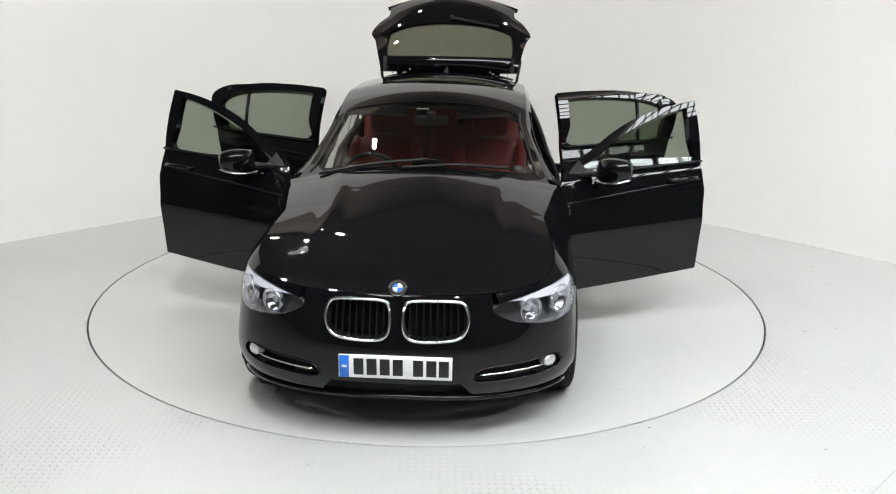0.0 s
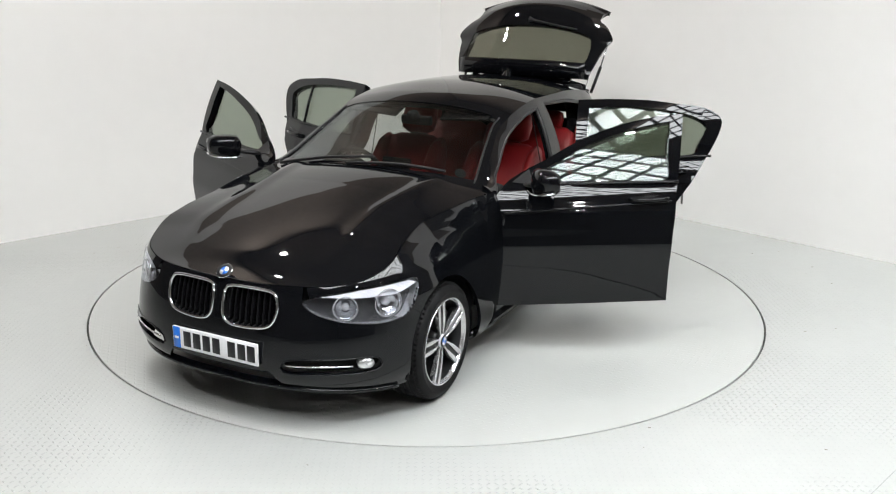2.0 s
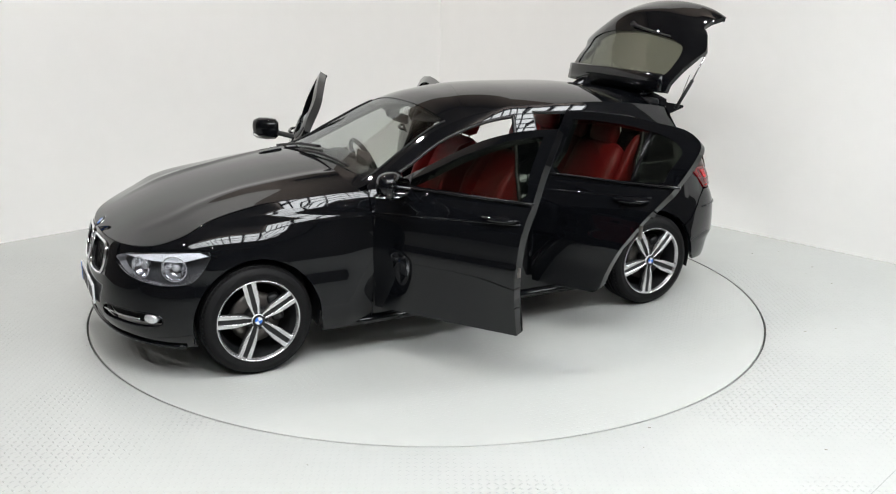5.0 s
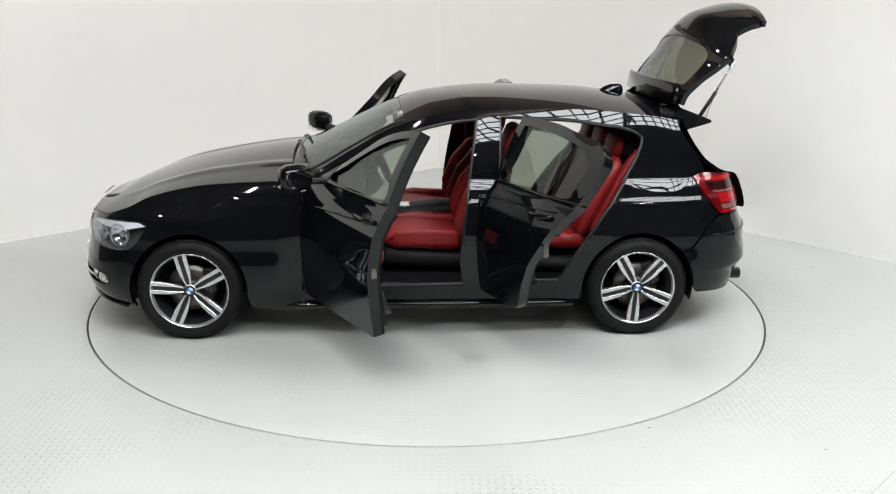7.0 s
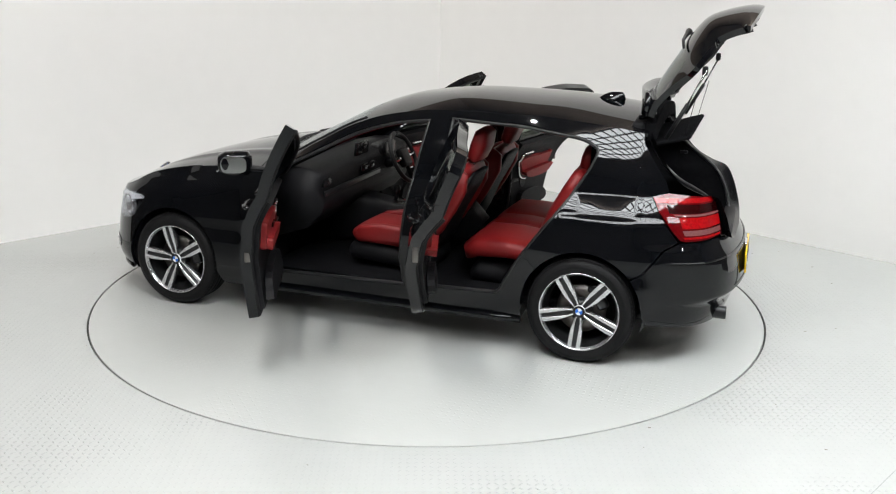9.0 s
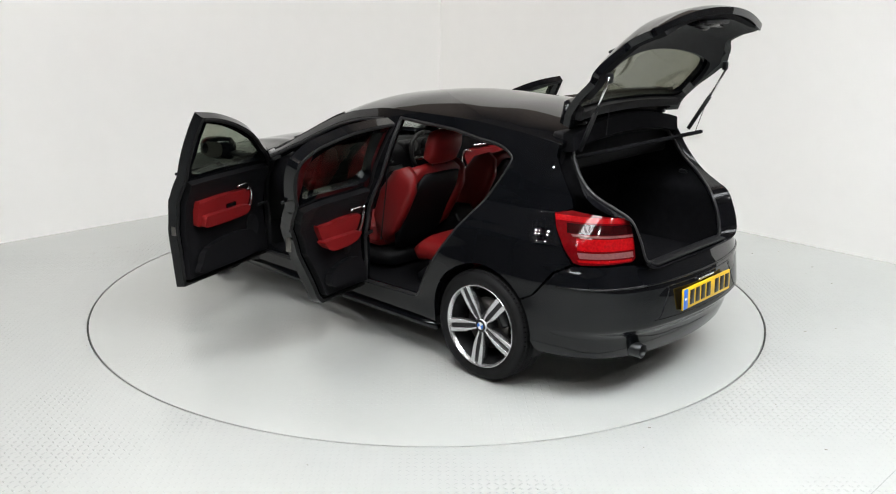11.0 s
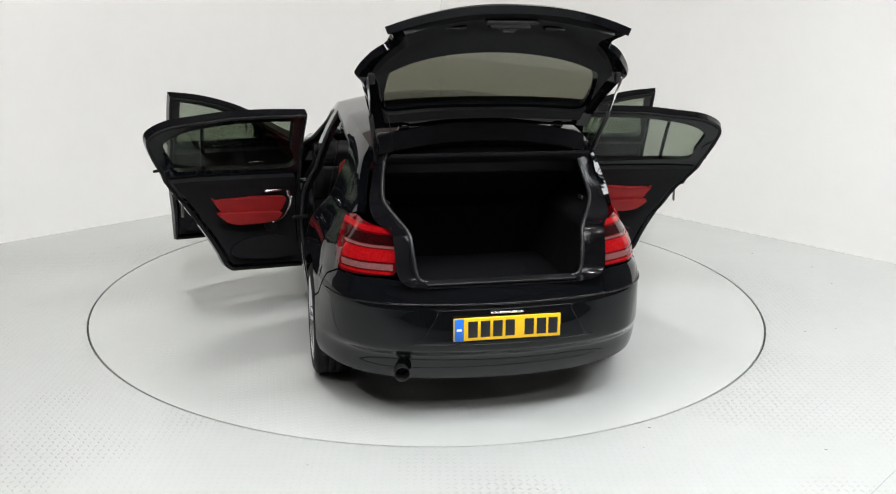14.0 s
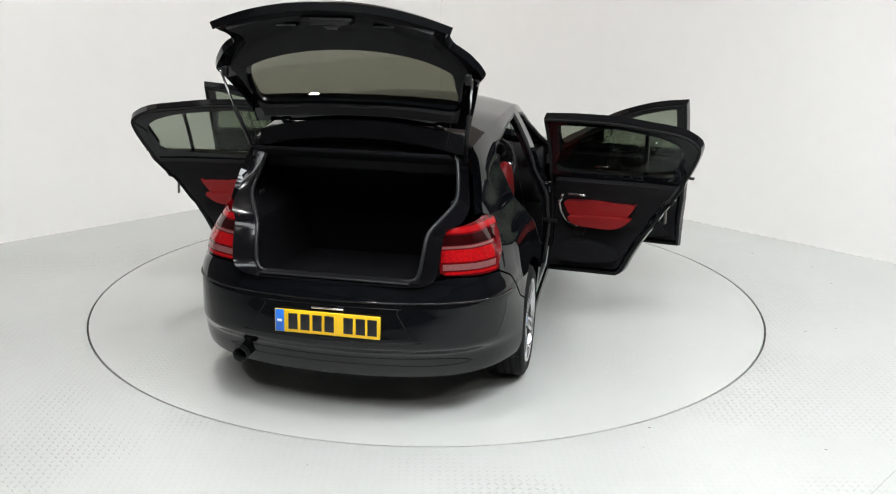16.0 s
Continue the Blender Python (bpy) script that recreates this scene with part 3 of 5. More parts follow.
    left += [(float(u_of_y(y, True)), z) for y, z in ((0.72, 0.735), (0.60, 0.738), (0.50, 0.728), (0.42, 0.706), (0.30, 0.703), (0.15, 0.702))]
    right = [(2 * UMAX - u, z) for u, z in left[::-1]]
    low = [(u, 0.235 + 0.04 * abs((u - UMAX) / (UMAX - left[0][0])) ** 2.5) for u in np.linspace(right[-1][0], left[0][0], 40)][1:-1]
    part("rear_bumper", panel("rear_bumper", left + right + low, lower, PAINT, step=0.035, thick=0.02), None, car)
    # roof with the front pillars
    ws = [(0.215, 0.0), (0.21, 0.3), (0.20, 0.50), (0.23, 0.545), (0.45, 0.553), (0.70, 0.553), (0.765, 0.545), (0.80, 0.45), (0.845, 0.25), (0.86, 0)]
    ws = ws + [(x, -y) for x, y in ws[-2:0:-1]]
    ol = [(0.87, -0.6), (0.87, 0.6), (-1.5, 0.6), (-1.515, 0.3), (-1.52, 0), (-1.515, -0.3), (-1.5, -0.6)]
    part("roof", panel("roof", ol, top, PAINT, holes=[ws], step=0.04, thick=0.03, flip=False), None, car)
    small = [(x + (0.004 if x < 0.5 else -0.004), y * 0.992) for x, y in ws]
    part("windscreen", panel("windscreen", small, top, SCREEN, step=0.05, thick=0.005, lift=-0.003), None, car, "clear windscreen").visible_shadow = False
    part("cowl", panel("cowl", [(0.874, -0.59), (0.874, 0.59), (0.97, 0.56), (0.975, 0), (0.97, -0.56)], top, TRIM, step=0.05, thick=0.02, lift=-0.012), None, car, "matt black scuttle panel")
    return ws


def shrink(poly, d):
    p = np.array(poly, float)
    a, b = np.roll(p, 1, axis=0), np.roll(p, -1, axis=0)
    t = b - a
    t /= np.linalg.norm(t, axis=1, keepdims=True) + 1e-9
    nrm = np.stack([-t[:, 1], t[:, 0]], 1)
    area = (p[:, 0] * b[:, 1] - b[:, 0] * p[:, 1]).sum()
    return [tuple(q) for q in p + nrm * d * (1 if area > 0 else -1)]


FRONT_DOOR = [(0.792, 0.29), (0.798, 0.60), (0.795, 0.93), (0.735, 0.988), (0.62, 1.052), (0.50, 1.108), (0.36, 1.180), (0.22, 1.242), (0.06, 1.292), (-0.10, 1.325), (-0.276, 1.342),
              (-0.262, 1.24), (-0.235, 1.05), (-0.215, 0.92), (-0.19, 0.70), (-0.175, 0.50), (-0.172, 0.305), (0.3, 0.294)]
REAR_DOOR = [(-0.285, 0.315), (-0.290, 0.5), (-0.300, 0.70), (-0.318, 0.92), (-0.335, 1.08), (-0.352, 1.345), (-0.55, 1.348), (-0.80, 1.338), (-1.0, 1.312), (-1.15, 1.290), (-1.242, 1.252), (-1.283, 1.205),
             (-1.268, 1.13), (-1.212, 1.02), (-1.12, 0.88), (-1.0, 0.715), (-0.90, 0.57), (-0.83, 0.45), (-0.785, 0.36), (-0.74, 0.325)]
FRONT_PANE = [(0.60, 1.005), (0.48, 1.075), (0.34, 1.148), (0.20, 1.205), (0.05, 1.255), (-0.08, 1.285), (-0.19, 1.302), (-0.198, 1.29), (-0.175, 1.12), (-0.155, 0.992), (0.2, 0.998)]
REAR_PANE = [(-0.395, 0.995), (-0.41, 1.12), (-0.425, 1.285), (-0.435, 1.30), (-0.6, 1.302), (-0.8, 1.290), (-1.0, 1.262), (-1.12, 1.225), (-1.175, 1.185), (-1.18, 1.15), (-1.13, 1.055), (-1.10, 1.0), (-0.9, 0.996)]


def eased(poly, i, j, n=4):
    """The polygon with its corners i to j turned into a curve."""
    return poly[:i] + [tuple(p) for p in spline(poly[i:j + 1], n)] + poly[j + 1:]


FRONT_DOOR, REAR_DOOR = eased(FRONT_DOOR, 2, 10), eased(REAR_DOOR, 6, 19)
FRONT_PANE, REAR_PANE = ([tuple(p) for p in spline(q, 3, True)] for q in (FRONT_PANE, REAR_PANE))
WS = build_shell()


# ------------------------------------------------------------------ doors
def strip(poly, fn, r, lift, closed=True, n=6):
    """A round moulding along a line on a surface."""
    p = resample(poly, 0.04) if closed else np.array(poly, float)
    co = fn(p)
    e = 0.004
    nn = np.cross(fn(p + [e, 0]) - fn(p - [e, 0]), fn(p + [0, e]) - fn(p - [0, e]))
    nn /= np.linalg.norm(nn, axis=1, keepdims=True)
    if fn is side:
        nn = -nn
    co = co + nn * lift
    if closed:
        co = np.concatenate([co, co[:1]])
    return tube(co, r, n)


def mirror_x(vs, fs, s):
    return ([(v[0], v[1] * s, v[2]) for v in vs], [f[::-1] for f in fs] if s < 0 else fs)


def pane_surface(pane):
    """A smooth cylinder-like sheet of glass through the middle of a window opening."""
    p = resample(pane, 0.04)
    sheet = np.linalg.lstsq(np.stack([np.ones(len(p)), p[:, 0], p[:, 1], p[:, 1] ** 2], 1), side(p)[:, 1], rcond=None)[0]

    def fn(q):
        return np.stack([q[:, 0], sheet[0] + sheet[1] * q[:, 0] + sheet[2] * q[:, 1] + sheet[3] * q[:, 1] ** 2, q[:, 1]], 1)
    return fn


def build_door(kind, s, outline, pane, hinge, angle, s_flip):
    """kind: front or rear; s: 1 on the car's left, -1 on its right."""
    m = s < 0

    out = side

    # side() has its normal to the car's inside by its axes, hence flip
    skin = panel(kind + "_door", outline, out, PAINT, holes=[pane], step=0.024, thick=0.055, flip=s_flip, mirrored=m)
    door = part(kind + "_door", skin, None, car, "open gloss black door with red leather trim inside")
    h = Vector((hinge[0], hinge[1] * s, 0.3))
    door.matrix_basis = Matrix.Translation(h) @ pose(0, 0, 0, 0, 0, -angle * s) @ pose(0, 0, 0, 0, 2.5, 0) @ Matrix.Translation(-h)
    gl = part("window", panel("window", shrink(pane, -0.008), pane_surface(pane), GLASS, step=0.06, thick=0.004, flip=s_flip, lift=-0.02, mirrored=m), None, door, "tinted side window")
    gl.visible_shadow = False
    # satin frame round the glass on the outside, and black lining on the inside
    ring = list(zip(outline, outline[1:] + outline[:1]))
    cuts = [p[0] + (q[0] - p[0]) * (zz - p[1]) / (q[1] - p[1]) for zz in (0.84, 0.92) for p, q in ring if (p[1] - zz) * (q[1] - zz) < 0]
    mid_x = sum(cuts) / len(cuts)
    xs = np.linspace(min(x for x in cuts if x > mid_x) - 0.02, max(x for x in cuts if x < mid_x) + 0.02, 24)
    line = [(x, 0.876 - 0.045 * x) for x in xs]
    part("swage_line", make_mesh("swage_line", *mirror_x(*strip(line, out, 0.007, -0.003, False), s), PAINT), None, door)
    part("belt_strip", make_mesh("belt_strip", *mirror_x(*strip([(x, 0.984) for x in np.linspace(max(p[0] for p in pane) + 0.02, min(p[0] for p in pane) - 0.03, 16)], out, 0.009, 0.003, False), s), GLOSSTRIM), None, door)
    part("seal", make_mesh("seal", *mirror_x(*strip(shrink(outline, 0.012), out, 0.011, -0.056), s), RUBBER), None, door)
    if kind == "rear":
        vs, fs = strip([(-0.925, 0.99), (-0.945, 1.14), (-0.965, 1.275)], out, 0.013, -0.018, False)
        part("window_bar", make_mesh("window_bar", *mirror_x(vs, fs, s), GLOSSTRIM), None, door)
    # inner trim
    card_poly = [p for p in shrink(outline, 0.04)]
    card_poly = [(x, min(z, 0.968)) for x, z in card_poly]
    keep = []
    for p in card_poly:
        if not keep or math.dist(p, keep[-1]) > 0.012:
            keep.append(p)
    part("door_card", panel("door_card", keep, out, DARK, step=0.06, thick=0.035, flip=s_flip, lift=-0.055, mirrored=m), None, door, "black moulded door trim")
    if kind == "front":
        red = [(0.50, 0.80), (0.30, 0.825), (0.0, 0.835), (-0.07, 0.82), (-0.075, 0.70), (-0.03, 0.66), (0.2, 0.635), (0.42, 0.65), (0.50, 0.70)]
        pull = [(0.46, 0.85), (0.53, 0.80), (0.545, 0.72), (0.50, 0.655), (0.42, 0.63)]
        lever, knob = (0.40, 0.875), (0.28, 0.70)
    else:
        red = [(-0.43, 0.81), (-0.6, 0.83), (-0.82, 0.84), (-0.875, 0.825), (-0.85, 0.77), (-0.78, 0.69), (-0.70, 0.655), (-0.55, 0.665), (-0.47, 0.70), (-0.43, 0.75)]
        pull = [(-0.42, 0.88), (-0.385, 0.82), (-0.39, 0.74), (-0.43, 0.675), (-0.50, 0.645)]
        lever, knob = (-0.50, 0.885), (-0.55, 0.72)
    red = [tuple(p) for p in spline(red, 4, True)]
    part("trim_insert", panel("trim_insert", red, out, LEATHER, step=0.035, thick=0.03, flip=s_flip, lift=-0.09, mirrored=m), None, door, "red leather door insert")
    mid_x = sum(p[0] for p in red) / len(red)
    arm = [(mid_x + (p[0] - mid_x) * 0.86, 0.655 + (p[1] - 0.645) * 0.36) for p in red]
    part("armrest", panel("armrest", arm, out, LEATHER, step=0.035, thick=0.05, flip=s_flip, lift=-0.105, mirrored=m), None, door, "red leather armrest")
    vs, fs = strip(spline(pull, 4), out, 0.011, -0.115, False)
    part("pull_handle", make_mesh("pull_handle", *mirror_x(vs, fs, s), CHROME), None, door, "satin chrome pull handle")
    vs, fs = strip([(lever[0] + d, lever[1]) for d in (-0.06, -0.03, 0, 0.03, 0.05)], out, 0.010, -0.112, False)
    part("release_lever", make_mesh("release_lever", *mirror_x(vs, fs, s), CHROME), None, door, "chrome release lever")
    pocket = [(0.55, 0.36), (0.52, 0.50), (0.30, 0.53), (0.0, 0.50), (-0.08, 0.42), (-0.07, 0.365)] if kind == "front" else [(-0.40, 0.40), (-0.42, 0.52), (-0.58, 0.54), (-0.74, 0.50), (-0.73, 0.42)]
    pocket = [tuple(p) for p in spline(pocket, 3, True)]
    part("door_pocket", panel("door_pocket", pocket, out, DARK, step=0.05, thick=0.04, flip=s_flip, lift=-0.10, mirrored=m), None, door, "black moulded door pocket")
    sx, sz, sr = (0.60, 0.52, 0.075) if kind == "front" else (-0.50, 0.60, 0.04)
    disc = [(sx + sr * math.cos(t), sz + sr * math.sin(t)) for t in np.linspace(0, 2 * math.pi, 25)[:-1]]
    part("speaker", panel("speaker", disc, out, TRIM, step=0.03, thick=0.008, flip=s_flip, lift=-0.088, mirrored=m), None, door, "round black speaker grille")
    sw = [(knob[0] - 0.05, 0.725), (knob[0] + 0.05, 0.725), (knob[0] + 0.05, 0.75), (knob[0] - 0.05, 0.75)]
    if kind == "front":
        part("window_switch", panel("window_switch", sw, out, GLOSSTRIM, step=0.03, thick=0.01, flip=s_flip, lift=-0.122, mirrored=m), None, door)
    # outside handle: a recessed bowl and a bar
    hx = -0.06 if kind == "front" else -0.95
    hz = 0.895
    bowl = [(hx + 0.055 * math.cos(a) - 0.01, hz + 0.03 * math.sin(a)) for a in np.linspace(0, 2 * math.pi, 18)[:-1]]
    part("handle_bowl", panel("handle_bowl", bowl, out, GLOSSTRIM, step=0.03, thick=0.003, flip=s_flip, lift=0.002, mirrored=m), None, door)
    co = out(np.array([(hx + d, hz + 0.005) for d in (-0.11, -0.09, -0.04, 0.04, 0.09, 0.11)]))
    co[:, 1] += np.array([0.0, 0.022, 0.034, 0.034, 0.022, 0.0])
    vs, fs = tube(co, [0.008, 0.012, 0.013, 0.013, 0.012, 0.008], 8)
    part("door_handle", make_mesh("door_handle", *mirror_x(vs, fs, s), PAINT), None, door, "gloss black pull handle")
    # latch plate on the shut edge
    lx = -0.182 if kind == "front" else -1.03
    lz = 0.66 if kind == "front" else 0.73
    q = out(np.array([(lx, lz)]))[0]
    part("latch", rounded((0.012, 0.03, 0.09), (q[0] + 0.0, (q[1] - 0.035) * s, q[2]), 0.004, 2), STEEL, door, "steel door latch")
    if kind == "front":
        # wing mirror on the corner of the window
        shape = []
        for t, w, hgt, dy in ((0.0, 0.035, 0.05, 0.08), (0.12, 0.055, 0.075, 0.10), (0.4, 0.075, 0.078, 0.16), (0.75, 0.07, 0.072, 0.225), (0.95, 0.05, 0.052, 0.262), (1.0, 0.02, 0.02, 0.272)):
            shape.append([(0.545 + w * 0.95 * math.copysign(abs(math.cos(a)) ** 0.7, math.cos(a)) + 0.01 - 0.05 * t, 0.80 + dy, 1.03 + hgt * 0.95 * math.copysign(abs(math.sin(a)) ** 0.75, math.sin(a)) + 0.012 * t) for a in np.linspace(0, 2 * math.pi, 21)[:-1]])
        mir = part("wing_mirror", make_mesh("wing_mirror", *mirror_x(*loft(shape, caps=True), s), PAINT), None, door, "gloss black wing mirror")
        foot = [[(0.60 + 0.04 * math.cos(a) - 0.05 * t, 0.77 + 0.13 * t, 0.985 + 0.02 * t + 0.018 * math.sin(a)) for a in np.linspace(0, 2 * math.pi, 13)[:-1]] for t in (0, 0.5, 1.0)]
        part("mirror_foot", make_mesh("mirror_foot", *mirror_x(*loft(foot, caps=True), s), TRIM), None, door)
        face = [[(0.456 + 0.002 * k, 0.975 + (0.074 - 0.006 * k) * math.copysign(abs(math.cos(a)) ** 0.6, math.cos(a)), 1.033 + (0.048 - 0.006 * k) * math.copysign(abs(math.sin(a)) ** 0.6, math.sin(a))) for a in np.linspace(0, 2 * math.pi, 25)[:-1]] for k in (1, 0)]
        part("mirror_glass", make_mesh("mirror_glass", *mirror_x(*loft(face, caps=True), s), MIRROR, False), None, door, "silvered mirror glass")
        lip = [(0.62, 0.90, 0.977), (0.613, 0.96, 0.973), (0.585, 1.03, 0.977), (0.54, 1.068, 0.987), (0.485, 1.072, 0.995)]
        part("mirror_strip", make_mesh("mirror_strip", *mirror_x(*tube(spline(lip, 4), 0.006, 6), s), CHROME), None, door, "bright strip under the mirror")
        sail = [(0.70, 0.992), (0.60, 1.055), (0.585, 1.0), (0.60, 0.985)]
        part("sail_panel", panel("sail_panel", sail, out, TRIM, step=0.03, thick=0.01, flip=s_flip, lift=0.004, mirrored=m), None, door)
    return door


build_door("front", 1, FRONT_DOOR, FRONT_PANE, (0.790, 0.850), 64.5, True)
build_door("front", -1, FRONT_DOOR, FRONT_PANE, (0.790, 0.850), 66.5, True)
build_door("rear", 1, REAR_DOOR, REAR_PANE, (-0.245, 0.850), 71.5, True)
build_door("rear", -1, REAR_DOOR, REAR_PANE, (-0.245, 0.850), 72.5, True)


# ------------------------------------------------------------------ tailgate, built in its open pose
GATE_MID = spline([(-1.44, 1.395), (-1.455, 1.49), (-1.512, 1.60), (-1.582, 1.717), (-1.655, 1.831), (-1.735, 1.920), (-1.85, 1.965), (-1.97, 1.990), (-2.035, 1.984)], 100)
GATE_L = np.concatenate([[0], np.cumsum(np.linalg.norm(np.diff(GATE_MID, axis=0), axis=1))])
GL = float(GATE_L[-1])
GATE_W = pchip([(0, 0.560), (0.12, 0.583), (0.25, 0.612), (0.335, 0.634), (0.375, 0.660), (0.395, 0.668), (0.42, 0.660), (0.50, 0.618), (0.56, 0.575), (0.62, 0.545), (0.68, 0.528), (0.75, 0.524), (0.83, 0.532), (0.88, 0.550), (0.93, 0.562), (1.2, 0.562)])
GATE_C = pchip([(0, 0.05), (0.2, 0.09), (0.40, 0.145), (0.55, 0.145), (0.68, 0.125), (0.80, 0.110), (0.93, 0.105), (1.2, 0.10)])


def gate(p):
    """The tailgate's outer skin over (way from the hinge, y / half width * 0.6)."""
    v, e = p[:, 0], p[:, 1] / 0.6
    x, z = np.interp(v, GATE_L, GATE_MID[:, 0]), np.interp(v, GATE_L, GATE_MID[:, 1])
    dx, dz = (np.interp(v + 0.02, GATE_L, GATE_MID[:, k]) - np.interp(v - 0.02, GATE_L, GATE_MID[:, k]) for k in (0, 1))
    k = np.hypot(dx, dz)
    ix, iz = -dz / k, dx / k       # towards the inside of the car when shut
    c = GATE_C(v) * np.abs(e) ** 2.2
    shorten = 0.035 * np.abs(e) ** 2 * np.clip((v - 0.6) / 0.3, 0, 1)
    return np.stack([x + ix * c - dx / k * shorten, e * GATE_W(v), z + iz * c - dz / k * shorten], 1)


def build_tailgate():
    ol = [(v, 0.6) for v in np.linspace(0, GL, 70)] + [(GL, y) for y in np.linspace(0.6, -0.6, 40)[1:-1]] + [(v, -0.6) for v in np.linspace(GL, 0, 70)]
    pane = [(0.118, 0), (0.122, 0.3), (0.128, 0.47), (0.150, 0.518), (0.22, 0.520), (0.325, 0.495), (0.385, 0.44), (0.418, 0.30), (0.430, 0)]
    pane = pane + [(v, -y) for v, y in pane[-2:0:-1]]
    pane = [tuple(p) for p in spline(pane, 3, True)]
    tg = part("tailgate", panel("tailgate", ol, gate, PAINT, holes=[pane], step=0.035, thick=0.035, flip=True), None, car, "open black tailgate raised above the roof")
    gl = part("rear_window", panel("rear_window", shrink(pane, -0.006), gate, PRIVACY, step=0.05, thick=0.005, flip=True, lift=-0.006), None, tg, "tinted heated rear window")
    gl.visible_shadow = False
    inner = [(min(max(v, 0.035), GL - 0.05), max(min(y, 0.54), -0.54)) for v, y in ol]
    clean = []
    for q in inner:
        if not clean or math.dist(q, clean[-1]) > 0.012:
            clean.append(q)
    part("inner_trim", panel("inner_trim", clean, gate, LINING, holes=[shrink(pane, -0.02)], step=0.045, thick=0.03, flip=True, lift=-0.034), None, tg, "dark grey moulded tailgate lining")
    part("latch", rounded((0.10, 0.19, 0.045), (-1.925, 0, 1.908), 0.012, 2, pose(0, 0, 0, 0, -6, 0)), GLOSSTRIM, tg, "black lock with a steel catch")
    part("lock", rounded((0.06, 0.075, 0.05), (-1.92, 0, 1.896), 0.012, 2, pose(0, 0, 0, 0, -6, 0)), GREYMETAL, tg, "dark metal lock")
    for s in (1, -1):
        part("grip_slot", rounded((0.05, 0.10, 0.02), (-1.875, 0.23 * s, 1.885), 0.006, 2, pose(0, 0, 0, 0, -8, 0)), GLOSSTRIM, tg)
    part("catch", rounded((0.02, 0.05, 0.012), (-1.93, 0, 1.871), 0.004, 2), STEEL, tg, "steel catch")
    part("grab_recess", rounded((0.05, 0.24, 0.02), (-1.985, 0, 1.912), 0.008, 2, pose(0, 0, 0, 0, -10, 0)), TRIM, tg)
    # spoiler at the roof end
    loops = []
    for y in np.linspace(-0.535, 0.535, 23):
        k = abs(y) / 0.535
        a = gate(np.array([[0.015, y / 0.57 * 0.6], [0.085, y / 0.57 * 0.6]]))
        drop = 0.015 * k**3
        h = Vector((a[0][0], y, a[0][2]))
        t = Vector((a[1][0], y, a[1][2]))
        d = (t - h).normalized()
        o = Vector((d.z, 0, -d.x))
        loops.append([h - o * 0.012 - d * 0.02, h + o * 0.03 - d * 0.02, t + o * (0.062 - drop) + d * 0.03, t + o * (0.052 - drop) + d * 0.038, t + o * (0.030 - drop) + d * 0.02, t - o * 0.01])
    part("spoiler", make_mesh("spoiler", *loft(loops, caps=True), PAINT), None, tg, "gloss black roof spoiler")
    # rear wiper, lying on the glass
    part("wiper_arm", make_mesh("wiper_arm", *tube([Vector(q) + Vector((0.016, 0, 0.014)) for q in gate(np.array([(0.47, 0.0), (0.455, 0.04), (0.43, 0.18), (0.415, 0.36)]))], [0.022, 0.013, 0.009, 0.007], 8), TRIM), None, tg)
    for s in (1, -1):
        part("bump_stop", rounded((0.03, 0.03, 0.05), (-1.775, 0.595 * s, 1.65), 0.008, 2), TRIM, tg)
        part("hinge", rounded((0.10, 0.05, 0.03), (-1.47, 0.40 * s, 1.375), 0.01, 2, pose(0, 0, 0, 0, 20, 0)), PAINT, tg)
    loops = []
    for y in np.linspace(-0.53, 0.53, 23):
        q = top(np.array([[-1.5, y / 0.57 * 0.6]]))[0]
        loops.append([(-1.475, y, q[2] - 0.06), (-1.475, y, q[2] + 0.035), (-1.535, y, q[2] + 0.035), (-1.545, y, q[2] - 0.05)])
    part("hinge_cover", make_mesh("hinge_cover", *loft(loops, caps=True), CARPET, False), None, car, "black hinge trough above the boot")
    for s in (1, -1):
        part("gas_strut", make_mesh("gas_strut", *tube([(-1.60, 0.555 * s, 1.275), (-1.70, 0.59 * s, 1.47)], 0.012, 10), TRIM), None, car, "black gas strut holding the tailgate")
        part("strut_rod", make_mesh("strut_rod", *tube([(-1.70, 0.59 * s, 1.47), (-1.785, 0.615 * s, 1.655)], 0.006, 8), CHROME), None, car, "bright strut rod")


build_tailgate()


